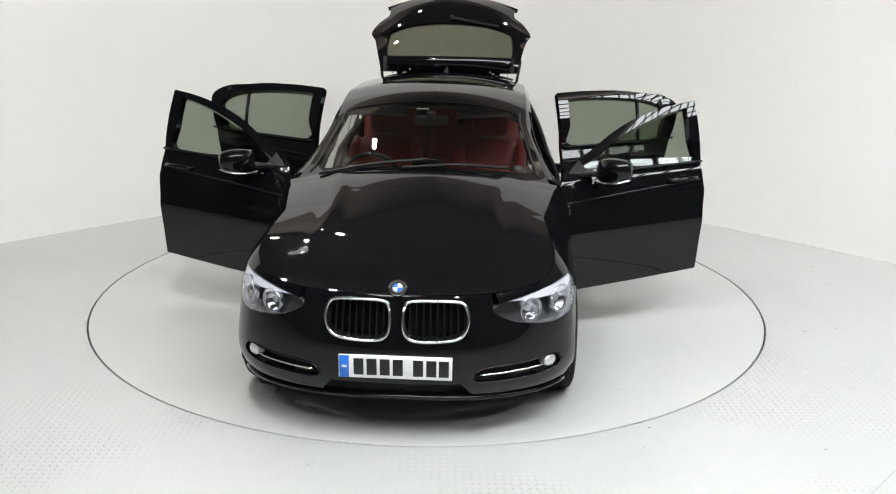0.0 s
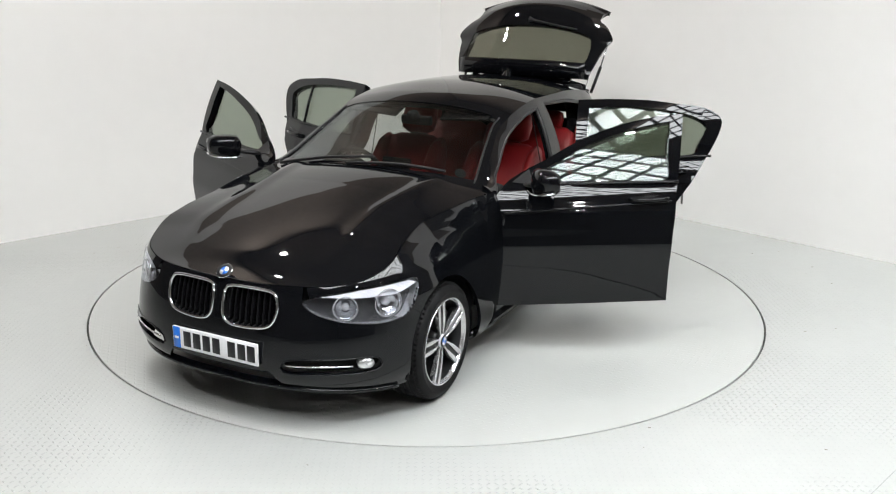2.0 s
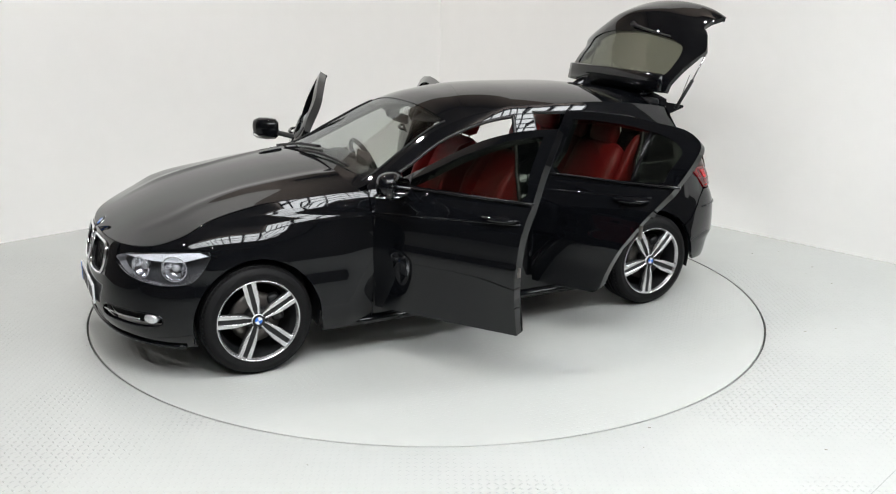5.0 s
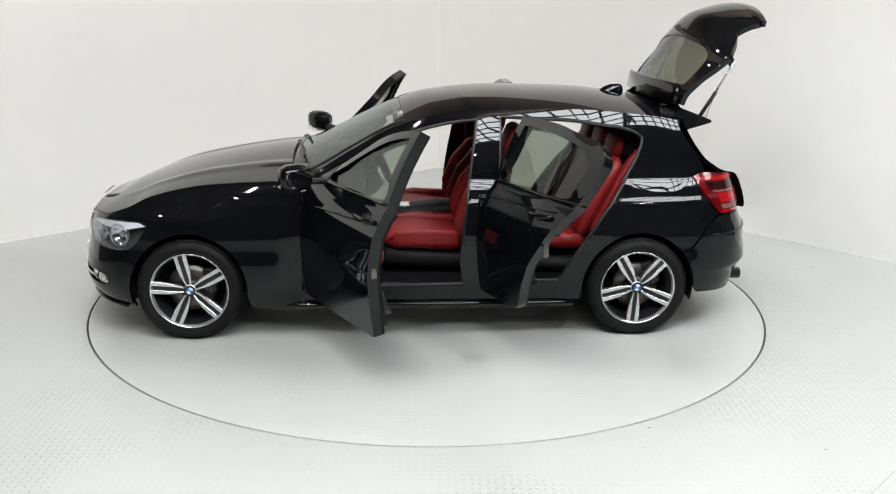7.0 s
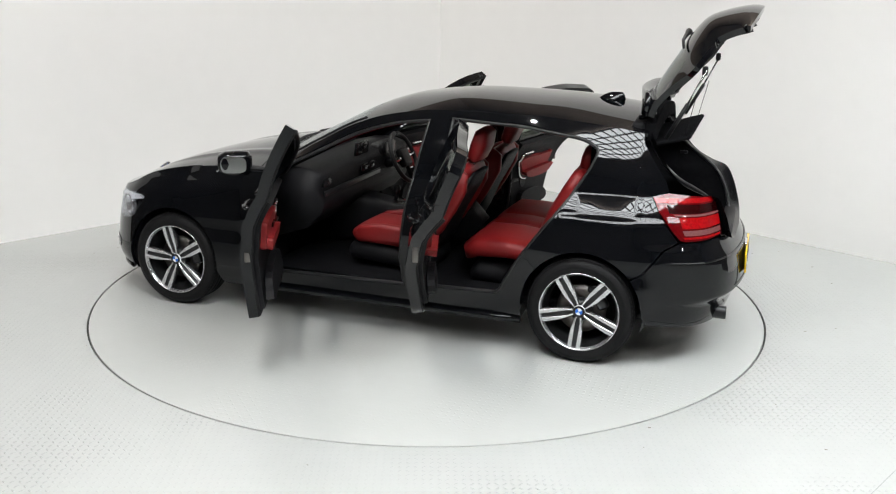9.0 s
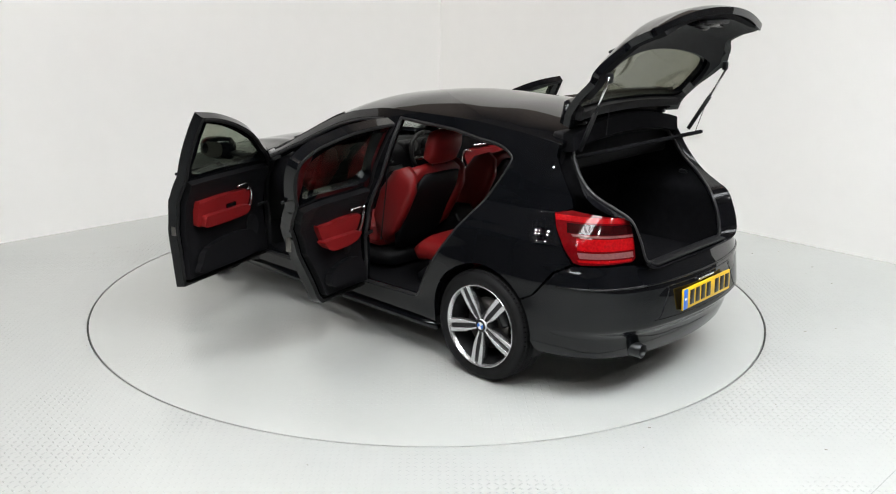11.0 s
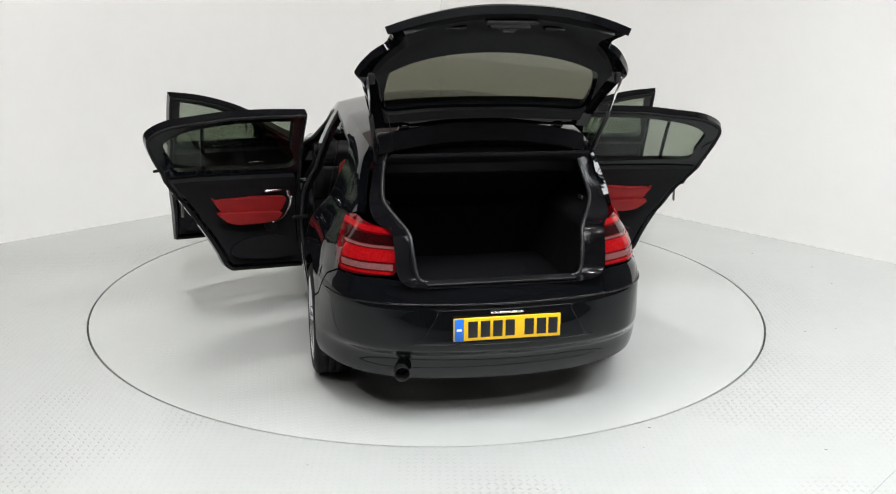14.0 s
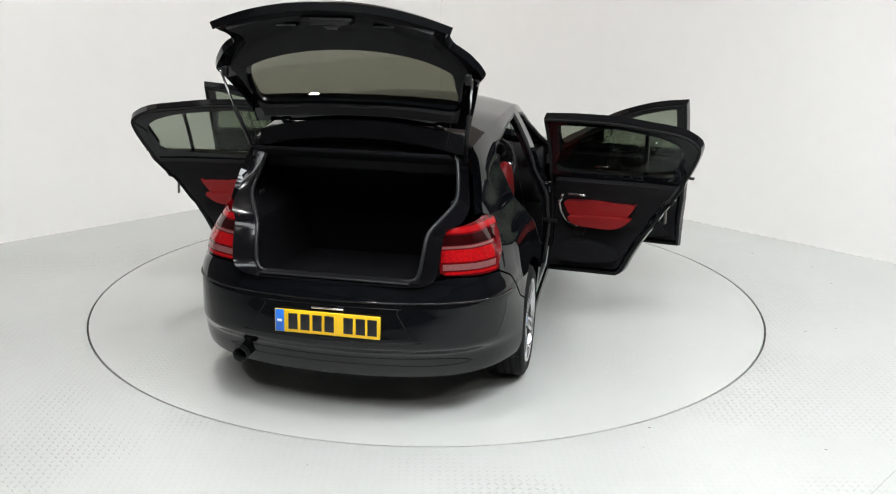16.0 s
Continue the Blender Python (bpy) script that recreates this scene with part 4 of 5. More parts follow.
# ------------------------------------------------------------------ boot: aperture, lining, shelf
def build_boot():
    half = [(-1.505, 0.0, 1.352), (-1.51, 0.30, 1.342), (-1.515, 0.50, 1.312), (-1.53, 0.552, 1.275), (-1.60, 0.575, 1.155), (-1.69, 0.60, 1.045), (-1.80, 0.585, 0.985), (-1.90, 0.525, 0.955), (-1.955, 0.515, 0.86), (-1.99, 0.50, 0.755), (-2.005, 0.42, 0.712), (-2.015, 0.2, 0.706), (-2.02, 0, 0.705)]
    edge = [(-1.49, 0.0, 1.30), (-1.50, 0.28, 1.292), (-1.505, 0.46, 1.268), (-1.52, 0.495, 1.235), (-1.59, 0.520, 1.13), (-1.68, 0.525, 1.05), (-1.78, 0.475, 0.985), (-1.85, 0.432, 0.93), (-1.90, 0.420, 0.84), (-1.93, 0.405, 0.745), (-1.94, 0.36, 0.715), (-1.945, 0.2, 0.708), (-1.95, 0, 0.708)]
    lp = []
    for base in (half, edge):
        a = spline(base, 4)
        lp.append([tuple(p) for p in a] + [(p[0], -p[1], p[2]) for p in a[-2:0:-1]])
    mid = [tuple(np.array(a) * 0.5 + np.array(b) * 0.5 + np.array((0.012, 0, 0))) for a, b in zip(*lp)]
    part("boot_rim", make_mesh("boot_rim", *loft([lp[0], mid, lp[1]]), RIM), None, car, "gloss black boot aperture")
    seal = lp[1] + [lp[1][0], lp[1][1]]
    part("boot_seal", make_mesh("boot_seal", *tube(seal, 0.010, 8), SEAL), None, car, "black rubber boot seal")
    deep = [(-1.18, y * 0.98, max(z, 0.62) if z > 0.75 else 0.60) for x, y, z in lp[1]]
    near = [(x + 0.10, y * 1.04, z - (0.10 if z < 0.75 else 0.0)) for x, y, z in lp[1]]
    part("boot_lining", make_mesh("boot_lining", *loft([lp[1], near, deep], caps=False), CARPET), None, car, "black carpet boot lining")
    part("sill_guard", rounded((0.07, 0.74, 0.012), (-1.955, 0, 0.715), 0.005, 2), TRIM, car)
    part("boot_floor", rounded((0.70, 0.84, 0.03), (-1.56, 0, 0.612), 0.01, 2), CARPET, car, "black carpet boot floor")
    part("parcel_shelf", rounded((0.40, 1.0, 0.022), (-1.535, 0, 1.222), 0.01, 3, pose(0, 0, 0, 0, 17, 0)), CARPET, car, "black parcel shelf lifted on its cords")
    for s in (1, -1):
        part("shelf_cord", make_mesh("shelf_cord", *tube([(-1.69, 0.47 * s, 1.275), (-1.735, 0.52 * s, 1.50)], 0.002, 5), RUBBER), None, car)
        part("boot_lamp", rounded((0.05, 0.012, 0.02), (-1.62, 0.50 * s, 1.03), 0.004, 2), GREYMETAL, car)
    # dark block, added to keep the red seats out of sight above the shelf
    part("header_block", rounded((0.08, 1.06, 0.215), (-1.440, 0, 1.242), 0.02, 2), DARK, car, "dark block added under the roof header")


build_boot()


# ------------------------------------------------------------------ cabin
def pad(path, half_w, half_t, y=0.0, n=20, power=0.55):
    """A soft cushion along a path in the x-z plane: rounded sections, each with its half width and half thickness."""
    loops = []
    for i, (x, z) in enumerate(path):
        a, b = path[max(i - 1, 0)], path[min(i + 1, len(path) - 1)]
        d = Vector((b[0] - a[0], 0, b[1] - a[1])).normalized()
        nrm = Vector((-d.z, 0, d.x))
        lp = []
        for k in range(n):
            t = 2 * math.pi * k / n
            c, s = math.cos(t), math.sin(t)
            c, s = math.copysign(abs(c) ** power, c), math.copysign(abs(s) ** power, s)
            lp.append(Vector((x, y + half_w[i] * c, z)) + nrm * half_t[i] * s)
        loops.append(lp)
    return loft(loops, caps=True)


def build_seat(y):
    seat = part("front_seat", make_mesh("front_seat", *pad([(0.33, 0.44), (0.30, 0.43), (-0.10, 0.40), (-0.22, 0.40)], [0.20, 0.23, 0.23, 0.2], [0.04, 0.07, 0.07, 0.05], y), DARK), None, car, "red leather sports front seat")
    part("cushion", make_mesh("cushion", *pad([(0.305, 0.505), (0.29, 0.522), (0.25, 0.536), (0.1, 0.535), (-0.12, 0.515), (-0.17, 0.51)], [0.17, 0.215, 0.235, 0.24, 0.23, 0.19], [0.02, 0.05, 0.062, 0.06, 0.055, 0.03], y), LEATHER), None, seat)
    for s in (1, -1):
        part("cushion_bolster", make_mesh("cushion_bolster", *pad([(0.265, 0.53), (0.24, 0.548), (0.1, 0.562), (-0.12, 0.555), (-0.16, 0.545)], [0.02, 0.035, 0.042, 0.04, 0.02], [0.03, 0.05, 0.06, 0.055, 0.03], y + 0.205 * s), LEATHER), None, seat)
        part("back_bolster", make_mesh("back_bolster", *pad([(-0.18, 0.56), (-0.21, 0.65), (-0.285, 0.80), (-0.375, 0.93), (-0.43, 1.0)], [0.02, 0.040, 0.043, 0.04, 0.02], [0.05, 0.105, 0.12, 0.10, 0.04], y + 0.215 * s), LEATHER), None, seat)
        part("headrest_post", make_mesh("headrest_post", *tube([(-0.435, y + 0.06 * s, 0.98), (-0.475, y + 0.06 * s, 1.08)], 0.007, 6), CHROME), None, seat)
    part("backrest", make_mesh("backrest", *pad([(-0.17, 0.50), (-0.19, 0.56), (-0.26, 0.72), (-0.35, 0.88), (-0.42, 0.985), (-0.44, 1.02)], [0.19, 0.225, 0.235, 0.235, 0.215, 0.14], [0.03, 0.06, 0.065, 0.06, 0.05, 0.02], y), LEATHER), None, seat)
    part("back_shell", make_mesh("back_shell", *pad([(-0.23, 0.48), (-0.26, 0.56), (-0.33, 0.72), (-0.42, 0.88), (-0.475, 0.97)], [0.16, 0.185, 0.19, 0.185, 0.15], [0.02, 0.03, 0.03, 0.03, 0.015], y), DARK), None, seat, "black plastic seat back")
    part("headrest", make_mesh("headrest", *pad([(-0.445, 1.035), (-0.455, 1.06), (-0.485, 1.14), (-0.505, 1.215), (-0.51, 1.24)], [0.08, 0.125, 0.135, 0.125, 0.08], [0.02, 0.045, 0.052, 0.045, 0.02], y), LEATHER), None, seat)
    part("belt_buckle", rounded((0.03, 0.02, 0.12), (-0.12, y - math.copysign(0.27, y), 0.56), 0.006, 2, pose(0, 0, 0, 0, -25, 0)), TRIM, seat)


def build_cabin():
    build_seat(0.37)
    build_seat(-0.37)
    bench = part("rear_bench", make_mesh("rear_bench", *pad([(-0.50, 0.36), (-0.55, 0.38), (-0.9, 0.36), (-1.0, 0.36)], [0.6] * 4, [0.05, 0.09, 0.09, 0.07]), DARK), None, car, "red leather rear bench seat")
    for y, w in ((0.36, 0.245), (-0.36, 0.245), (0.0, 0.118)):
        part("bench_cushion", make_mesh("bench_cushion", *pad([(-0.465, 0.455), (-0.48, 0.50), (-0.53, 0.535), (-0.70, 0.54), (-0.90, 0.525), (-0.96, 0.52)], [w * 0.8, w * 0.95, w, w, w, w * 0.9], [0.03, 0.065, 0.075, 0.07, 0.06, 0.04], y), LEATHER), None, bench)
        part("bench_back", make_mesh("bench_back", *pad([(-0.90, 0.54), (-0.93, 0.60), (-1.00, 0.76), (-1.08, 0.92), (-1.13, 1.02), (-1.145, 1.05)], [w * 0.8, w * 0.97, w, w, w * 0.95, w * 0.7], [0.03, 0.06, 0.065, 0.06, 0.05, 0.02], y), LEATHER), None, bench)
    for s in (1, -1):
        part("bench_bolster", make_mesh("bench_bolster", *pad([(-0.985, 0.55), (-1.03, 0.64), (-1.135, 0.84), (-1.215, 1.02), (-1.25, 1.08), (-1.265, 1.11)], [0.02, 0.03, 0.035, 0.035, 0.03, 0.02], [0.03, 0.055, 0.06, 0.055, 0.045, 0.03], 0.615 * s), LEATHER), None, bench)
    for y in (0.36, -0.36, 0.0):
        part("bench_headrest", make_mesh("bench_headrest", *pad([(-1.14, 1.035), (-1.145, 1.06), (-1.16, 1.115), (-1.17, 1.16), (-1.175, 1.175)], [0.09, 0.13, 0.135, 0.125, 0.08], [0.02, 0.04, 0.045, 0.04, 0.02], y), LEATHER), None, bench)
    part("bench_shell", rounded((0.05, 1.16, 0.56), (-1.185, 0, 0.84), 0.02, 2, pose(0, 0, 0, 0, -14, 0)), CARPET, car, "black carpet seat back in the boot")
    # floor, tunnel, bulkhead
    part("cabin_floor", rounded((1.95, 1.52, 0.05), (-0.15, 0, 0.30), 0.02, 2), CARPET, car, "black carpet floor")
    part("underbody", rounded((3.3, 1.30, 0.07), (0.02, 0, 0.262), 0.03, 2), TRIM, car, "black underbody")
    part("bulkhead", rounded((0.06, 1.44, 0.66), (0.86, 0, 0.60), 0.02, 2), TRIM, car)
    part("centre_tunnel", make_mesh("centre_tunnel", *pad([(0.80, 0.50), (0.55, 0.52), (0.2, 0.50), (-0.05, 0.53), (-0.30, 0.55), (-0.36, 0.50)], [0.13, 0.13, 0.12, 0.11, 0.105, 0.09], [0.2, 0.17, 0.13, 0.13, 0.13, 0.09], 0.0, power=0.4), DARK), None, car, "black centre console")
    part("gear_lever", make_mesh("gear_lever", *tube([(0.25, 0, 0.60), (0.24, 0, 0.67), (0.235, 0, 0.70), (0.235, 0, 0.735), (0.235, 0, 0.745)], [0.022, 0.012, 0.02, 0.026, 0.012], 10), GLOSSTRIM), None, car)
    part("console_trim", rounded((0.28, 0.13, 0.008), (0.24, 0, 0.632), 0.003, 2), CHROME, car, "brushed bright console surround")
    dash = []
    for y in np.linspace(-0.72, 0.72, 25):
        hump = 0.028 * math.exp(-((y + 0.37) / 0.16) ** 2)
        k = 1 - 0.15 * (abs(y) / 0.72) ** 4
        dash.append([(0.83, y, 0.66), (0.80, y, 0.945 * k + 0.055 * (1 - k)), (0.70, y, 0.962 + hump * 0.6), (0.55, y, 0.955 + hump), (0.475, y, 0.930 + hump), (0.455, y, 0.90), (0.475, y, 0.82), (0.44, y, 0.76), (0.46, y, 0.68), (0.56, y, 0.58), (0.8, y, 0.5)])
    d = part("dashboard", make_mesh("dashboard", *loft(dash, caps=True), DARK), None, car, "black dashboard")
    part("dash_trim", rounded((0.012, 0.86, 0.035), (0.447, 0.24, 0.80), 0.005, 2), GREYMETAL, d, "satin metal dashboard strip")
    for y in (0.06, -0.06, 0.62, -0.64):
        part("air_vent", rounded((0.03, 0.10, 0.05), (0.462, y, 0.865), 0.008, 2), GLOSSTRIM, d)
    part("display", rounded((0.02, 0.20, 0.09), (0.50, 0, 0.985), 0.006, 2, pose(0, 0, 0, 0, -8, 0)), GLOSSTRIM, d)
    part("binnacle", rounded((0.10, 0.30, 0.10), (0.50, -0.37, 0.93), 0.03, 3), TRIM, d)
    for y in (-0.43, -0.31):
        vs, fs = lathe([(0.001, 0.0), (0.045, 0.0), (0.047, -0.006), (0.05, 0.0)], 24)
        part("gauge", make_mesh("gauge", [(0.447 - h, x + y, z + 0.94) for x, h, z in vs], fs, GREYMETAL), None, d)
    # steering wheel, on the car's right
    tilt = Matrix.Translation((0.335, -0.37, 0.87)) @ pose(0, 0, 0, 0, -66 + 90, 0) @ pose(0, 0, 0, 0, -90, 0)
    ring = [tilt @ Vector((0.183 * math.cos(a), 0.183 * math.sin(a), 0)) for a in np.linspace(0, 2 * math.pi, 41)]
    sw = part("steering_wheel", make_mesh("steering_wheel", *tube(ring, 0.016, 10), TRIM), None, car, "black leather steering wheel")
    hub = rounded((0.14, 0.15, 0.05), (0, 0, 0.0), 0.022, 3)
    hub.transform(tilt)
    part("airbag", hub, DARK, sw)
    for a in (0, 180, 270):
        e = tilt @ Vector((0.17 * math.sin(radians(a)), 0.17 * math.cos(radians(a)), 0))
        part("wheel_spoke", make_mesh("wheel_spoke", *tube([tilt @ Vector((0, 0, 0)), e], 0.016, 8), CHROME if a != 270 else DARK), None, sw)
    part("column", make_mesh("column", *tube([tilt @ Vector((0, 0, 0.0)), (0.52, -0.37, 0.80)], 0.04, 12), DARK), None, sw)
    for s, nm in ((1, "wiper_stalk"), (-1, "indicator_stalk")):
        part(nm, make_mesh(nm, *tube([(0.40, -0.37, 0.85), (0.385, -0.37 + 0.15 * s, 0.87)], 0.008, 6), TRIM), None, sw)
    # headlining, mirror, visors
    ol = [(0.20, -0.53), (0.20, 0.53), (-1.48, 0.53), (-1.48, -0.53)]
    part("headlining", panel("headlining", ol, top, material("grey_headlining", (0.07, 0.07, 0.072), 0.9, vary=0.1, scale=9, bump=0.3, bump_scale=500), step=0.08, thick=0.012, lift=-0.036), None, car, "dark grey headlining")
    part("rear_view_mirror", rounded((0.03, 0.22, 0.06), (0.24, 0, 1.235), 0.012, 3), TRIM, car)
    part("mirror_stalk", rounded((0.09, 0.06, 0.06), (0.29, 0, 1.27), 0.02, 2), TRIM, car)
    for s in (1, -1):
        part("sun_visor", rounded((0.14, 0.34, 0.015), (0.17, 0.33 * s, 1.283), 0.006, 2, pose(0, 0, 0, 4 * s, 20, 0)), DARK, car)
        part("sill_plate", rounded((0.80, 0.03, 0.006), (0.28, 0.815 * s, 0.331), 0.002, 1), CHROME, car, "bright door sill plate")
        part("pillar_belt", rounded((0.012, 0.004, 0.75), (-0.29, 0.655 * s, 0.95), 0.002, 1, pose(0, 0, 0, 12 * s, 4, 0)), TRIM, car, "black seat belt")
        for dr, bar_n in ((FRONT_DOOR, "opening_seal"), (REAR_DOOR, "opening_seal")):
            vs, fs = strip(shrink(dr, 0.034), side, 0.011, -0.012)
            part(bar_n, make_mesh(bar_n, *mirror_x(vs, fs, s), SEAL), None, car, "black rubber door seal")
        for hx, hz in ((0.775, 0.45), (0.775, 0.80), (-0.262, 0.50), (-0.262, 0.85)):
            part("door_hinge", rounded((0.05, 0.06, 0.07), (hx, 0.845 * s, hz), 0.01, 2), PAINT, car)
        for hx in (0.70, -0.34):
            part("check_strap", rounded((0.012, 0.10, 0.022), (hx - 0.02, 0.875 * s, 0.66), 0.004, 2, pose(0, 0, 0, 0, 0, 20 * s)), TRIM, car)
        part("side_skirt", make_mesh("side_skirt", *mirror_x(*tube([(1.10, 0.815, 0.205), (0.8, 0.83, 0.205), (0, 0.83, 0.205), (-0.7, 0.83, 0.205), (-0.88, 0.82, 0.205)], 0.022, 8), s), PAINT), None, car)


build_cabin()


# ------------------------------------------------------------------ lamps, grille, plates
def build_headlamp(s):
    m = s < 0
    hl = part("headlamp", panel("headlamp", HEADLAMP, lower, LAMPBACK, step=0.04, thick=0.01, lift=-0.062, mirrored=m), None, car, "clear lens headlamp with two round reflectors")
    e = resample(HEADLAMP, 0.03)
    a = lower(e)
    nn = np.cross(lower(e + [0.004, 0]) - lower(e - [0.004, 0]), lower(e + [0, 0.004]) - lower(e - [0, 0.004]))
    nn /= np.linalg.norm(nn, axis=1, keepdims=True)
    part("lamp_bucket", make_mesh("lamp_bucket", *mirror_x(*loft([a - nn * 0.004, a - nn * 0.064]), s), REFLECTOR), None, hl)
    part("lens", panel("lens", HEADLAMP, lower, LENS, step=0.04, thick=0.003, lift=-0.001, mirrored=m), None, hl, "clear headlamp lens").visible_shadow = False
    for u, z, r in ((U_HL[1] + 0.10, 0.617, 0.056), (U_HL[2] + 0.115, 0.628, 0.066)):
        q = lower(np.array([[u, z], [u + 0.01, z]]))
        t = Vector(q[1] - q[0])
        t.z = 0
        t.normalize()
        o = Vector((-t.y, t.x, 0)) * -1
        vs, fs = lathe([(0.002, -0.045), (r * 0.5, -0.042), (r * 0.72, -0.03), (r * 0.9, -0.012), (r * 0.97, 0.0), (r, -0.006), (r, -0.03)], 28)
        base = Vector(q[0]) - o * 0.018
        vs = [base + t * x + Vector((0, 0, z2)) + o * h for x, h, z2 in vs]
        part("lamp_reflector", make_mesh("lamp_reflector", *mirror_x(vs, fs, s), CHROME), None, hl, "chrome round reflector")
        ring = [base + t * (r * 1.03 * math.cos(a)) + Vector((0, 0, r * 1.03 * math.sin(a))) + o * 0.002 for a in np.linspace(0, 2 * math.pi, 33)]
        part("light_ring", make_mesh("light_ring", *mirror_x(*tube(ring, 0.0022, 6), s), REFLECTOR), None, hl, "thin bright light ring")
        vs, fs = lathe([(0.001, -0.012), (r * 0.25, -0.014), (r * 0.33, -0.022), (r * 0.34, -0.04)], 16)
        vs = [base + t * x + Vector((0, 0, z2)) + o * h for x, h, z2 in vs]
        part("bulb_cap", make_mesh("bulb_cap", *mirror_x(vs, fs, s), REFLECTOR), None, hl)
    brow = [(U_HL[1] - 0.03, 0.672), (U_HL[2] - 0.02, 0.702), (U_HL[3], 0.713), (U_HL[5] - 0.06, 0.714), (U_HL[5] - 0.015, 0.695), (U_HL[3], 0.668), (U_HL[2] - 0.02, 0.668)]
    part("lamp_brow", panel("lamp_brow", brow, lower, WHITE, step=0.04, thick=0.02, lift=-0.006, mirrored=m), None, hl, "white light guide along the top edge")


def build_tail_lamp(s):
    m = s < 0
    ui = float(u_of_y(0.535, True))
    uo, um = float(u_of_x(-1.60)), float(u_of_x(-1.755))
    ol = [(uo, 0.968), (float(u_of_x(-1.70)), 0.985), (float(u_of_x(-1.80)), 0.978), (ui - 0.06, 0.962), (ui - 0.018, 0.944), (ui - 0.004, 0.86), (ui - 0.004, 0.768), (ui - 0.03, 0.752), (um + 0.04, 0.745), (um, 0.752), (float(u_of_x(-1.70)), 0.815), (float(u_of_x(-1.635)), 0.90)]
    tl = part("tail_lamp", panel("tail_lamp", ol, lower, REDLENS, step=0.03, thick=0.03, lift=0.006, mirrored=m), None, car, "red tail lamp with clear bands")
    for nm, z0, z1, a, b, mt in (("upper_glow", 0.938, 0.962, uo + 0.02, ui - 0.05, BRIGHTRED), ("dark_band", 0.886, 0.930, um - 0.06, ui - 0.012, DEEPRED), ("light_strip", 0.872, 0.882, um - 0.02, ui - 0.008, CLEARRED),
                                 ("brake_block", 0.812, 0.866, um + 0.015, ui - 0.012, BRIGHTRED), ("reverse_band", 0.776, 0.803, um + 0.03, ui - 0.02, CLEARRED), ("lower_band", 0.757, 0.768, um + 0.03, ui - 0.03, BRIGHTRED)):
        part(nm, panel(nm, [(a, z0), (b, z0), (b, z1), (a - 0.015, z1)], lower, mt, step=0.03, thick=0.004, lift=0.0085, mirrored=m), None, tl)


def roundel(parent, centre, right, up, r):
    """A round badge: dark ring, and quarters in white and blue."""
    right, up = Vector(right).normalized(), Vector(up).normalized()
    out = right.cross(up)
    c = Vector(centre)

    def ring(r0, r1, h0, h1, a0=0, a1=360, n=32):
        pts = np.linspace(radians(a0), radians(a1), n)
        return loft([[c + (right * math.cos(a) + up * math.sin(a)) * rr + out * h for a in pts] for rr, h in ((r1, 0), (r1, h0), (r0, h1))], closed=False)

    b = part("badge", make_mesh("badge", *ring(0.001, r * 1.02, 0.003, 0.005), CHROME), None, parent, "round badge")
    part("badge_ring", make_mesh("badge_ring", *ring(r * 0.60, r * 0.97, 0.0055, 0.0065), INK), None, b)
    for i in range(4):
        part("badge_quarter", make_mesh("badge_quarter", *ring(0.0005, r * 0.58, 0.0058, 0.0068, 90 * i, 90 * i + 90, 10), WHITE if i % 2 == 0 else BLUE), None, b)


def number_plate(x, z, tilt, mat, ahead, parent):
    """UK plate: blue band and dark bars in place of its characters."""
    s = 1 if ahead else -1
    m = Matrix.Translation((x, 0, z)) @ pose(0, 0, 0, 0, tilt * -s, 0)
    bm = rounded((0.012, 0.52, 0.112), (0, 0, 0), 0.004, 2)
    bm.transform(m)
    np_ = part("number_plate", bm, mat, parent, ("white" if ahead else "yellow") + " number plate with dark bars")

    def block(nm, y, w, h, mt, lift):
        b = rounded((0.003, w, h), (s * lift, y * s, 0), 0.001, 1)
        b.transform(m)
        part(nm, b, mt, np_)

    block("blue_band", -0.234, 0.044, 0.108, BLUE, 0.0055)
    block("band_mark", -0.234, 0.024, 0.012, WHITE, 0.0075)
    for i, y in enumerate((-0.168, -0.108, -0.048, 0.012, 0.105, 0.165, 0.222)):
        block("plate_bar", y, 0.046, 0.079, INK, 0.0062)
    return np_


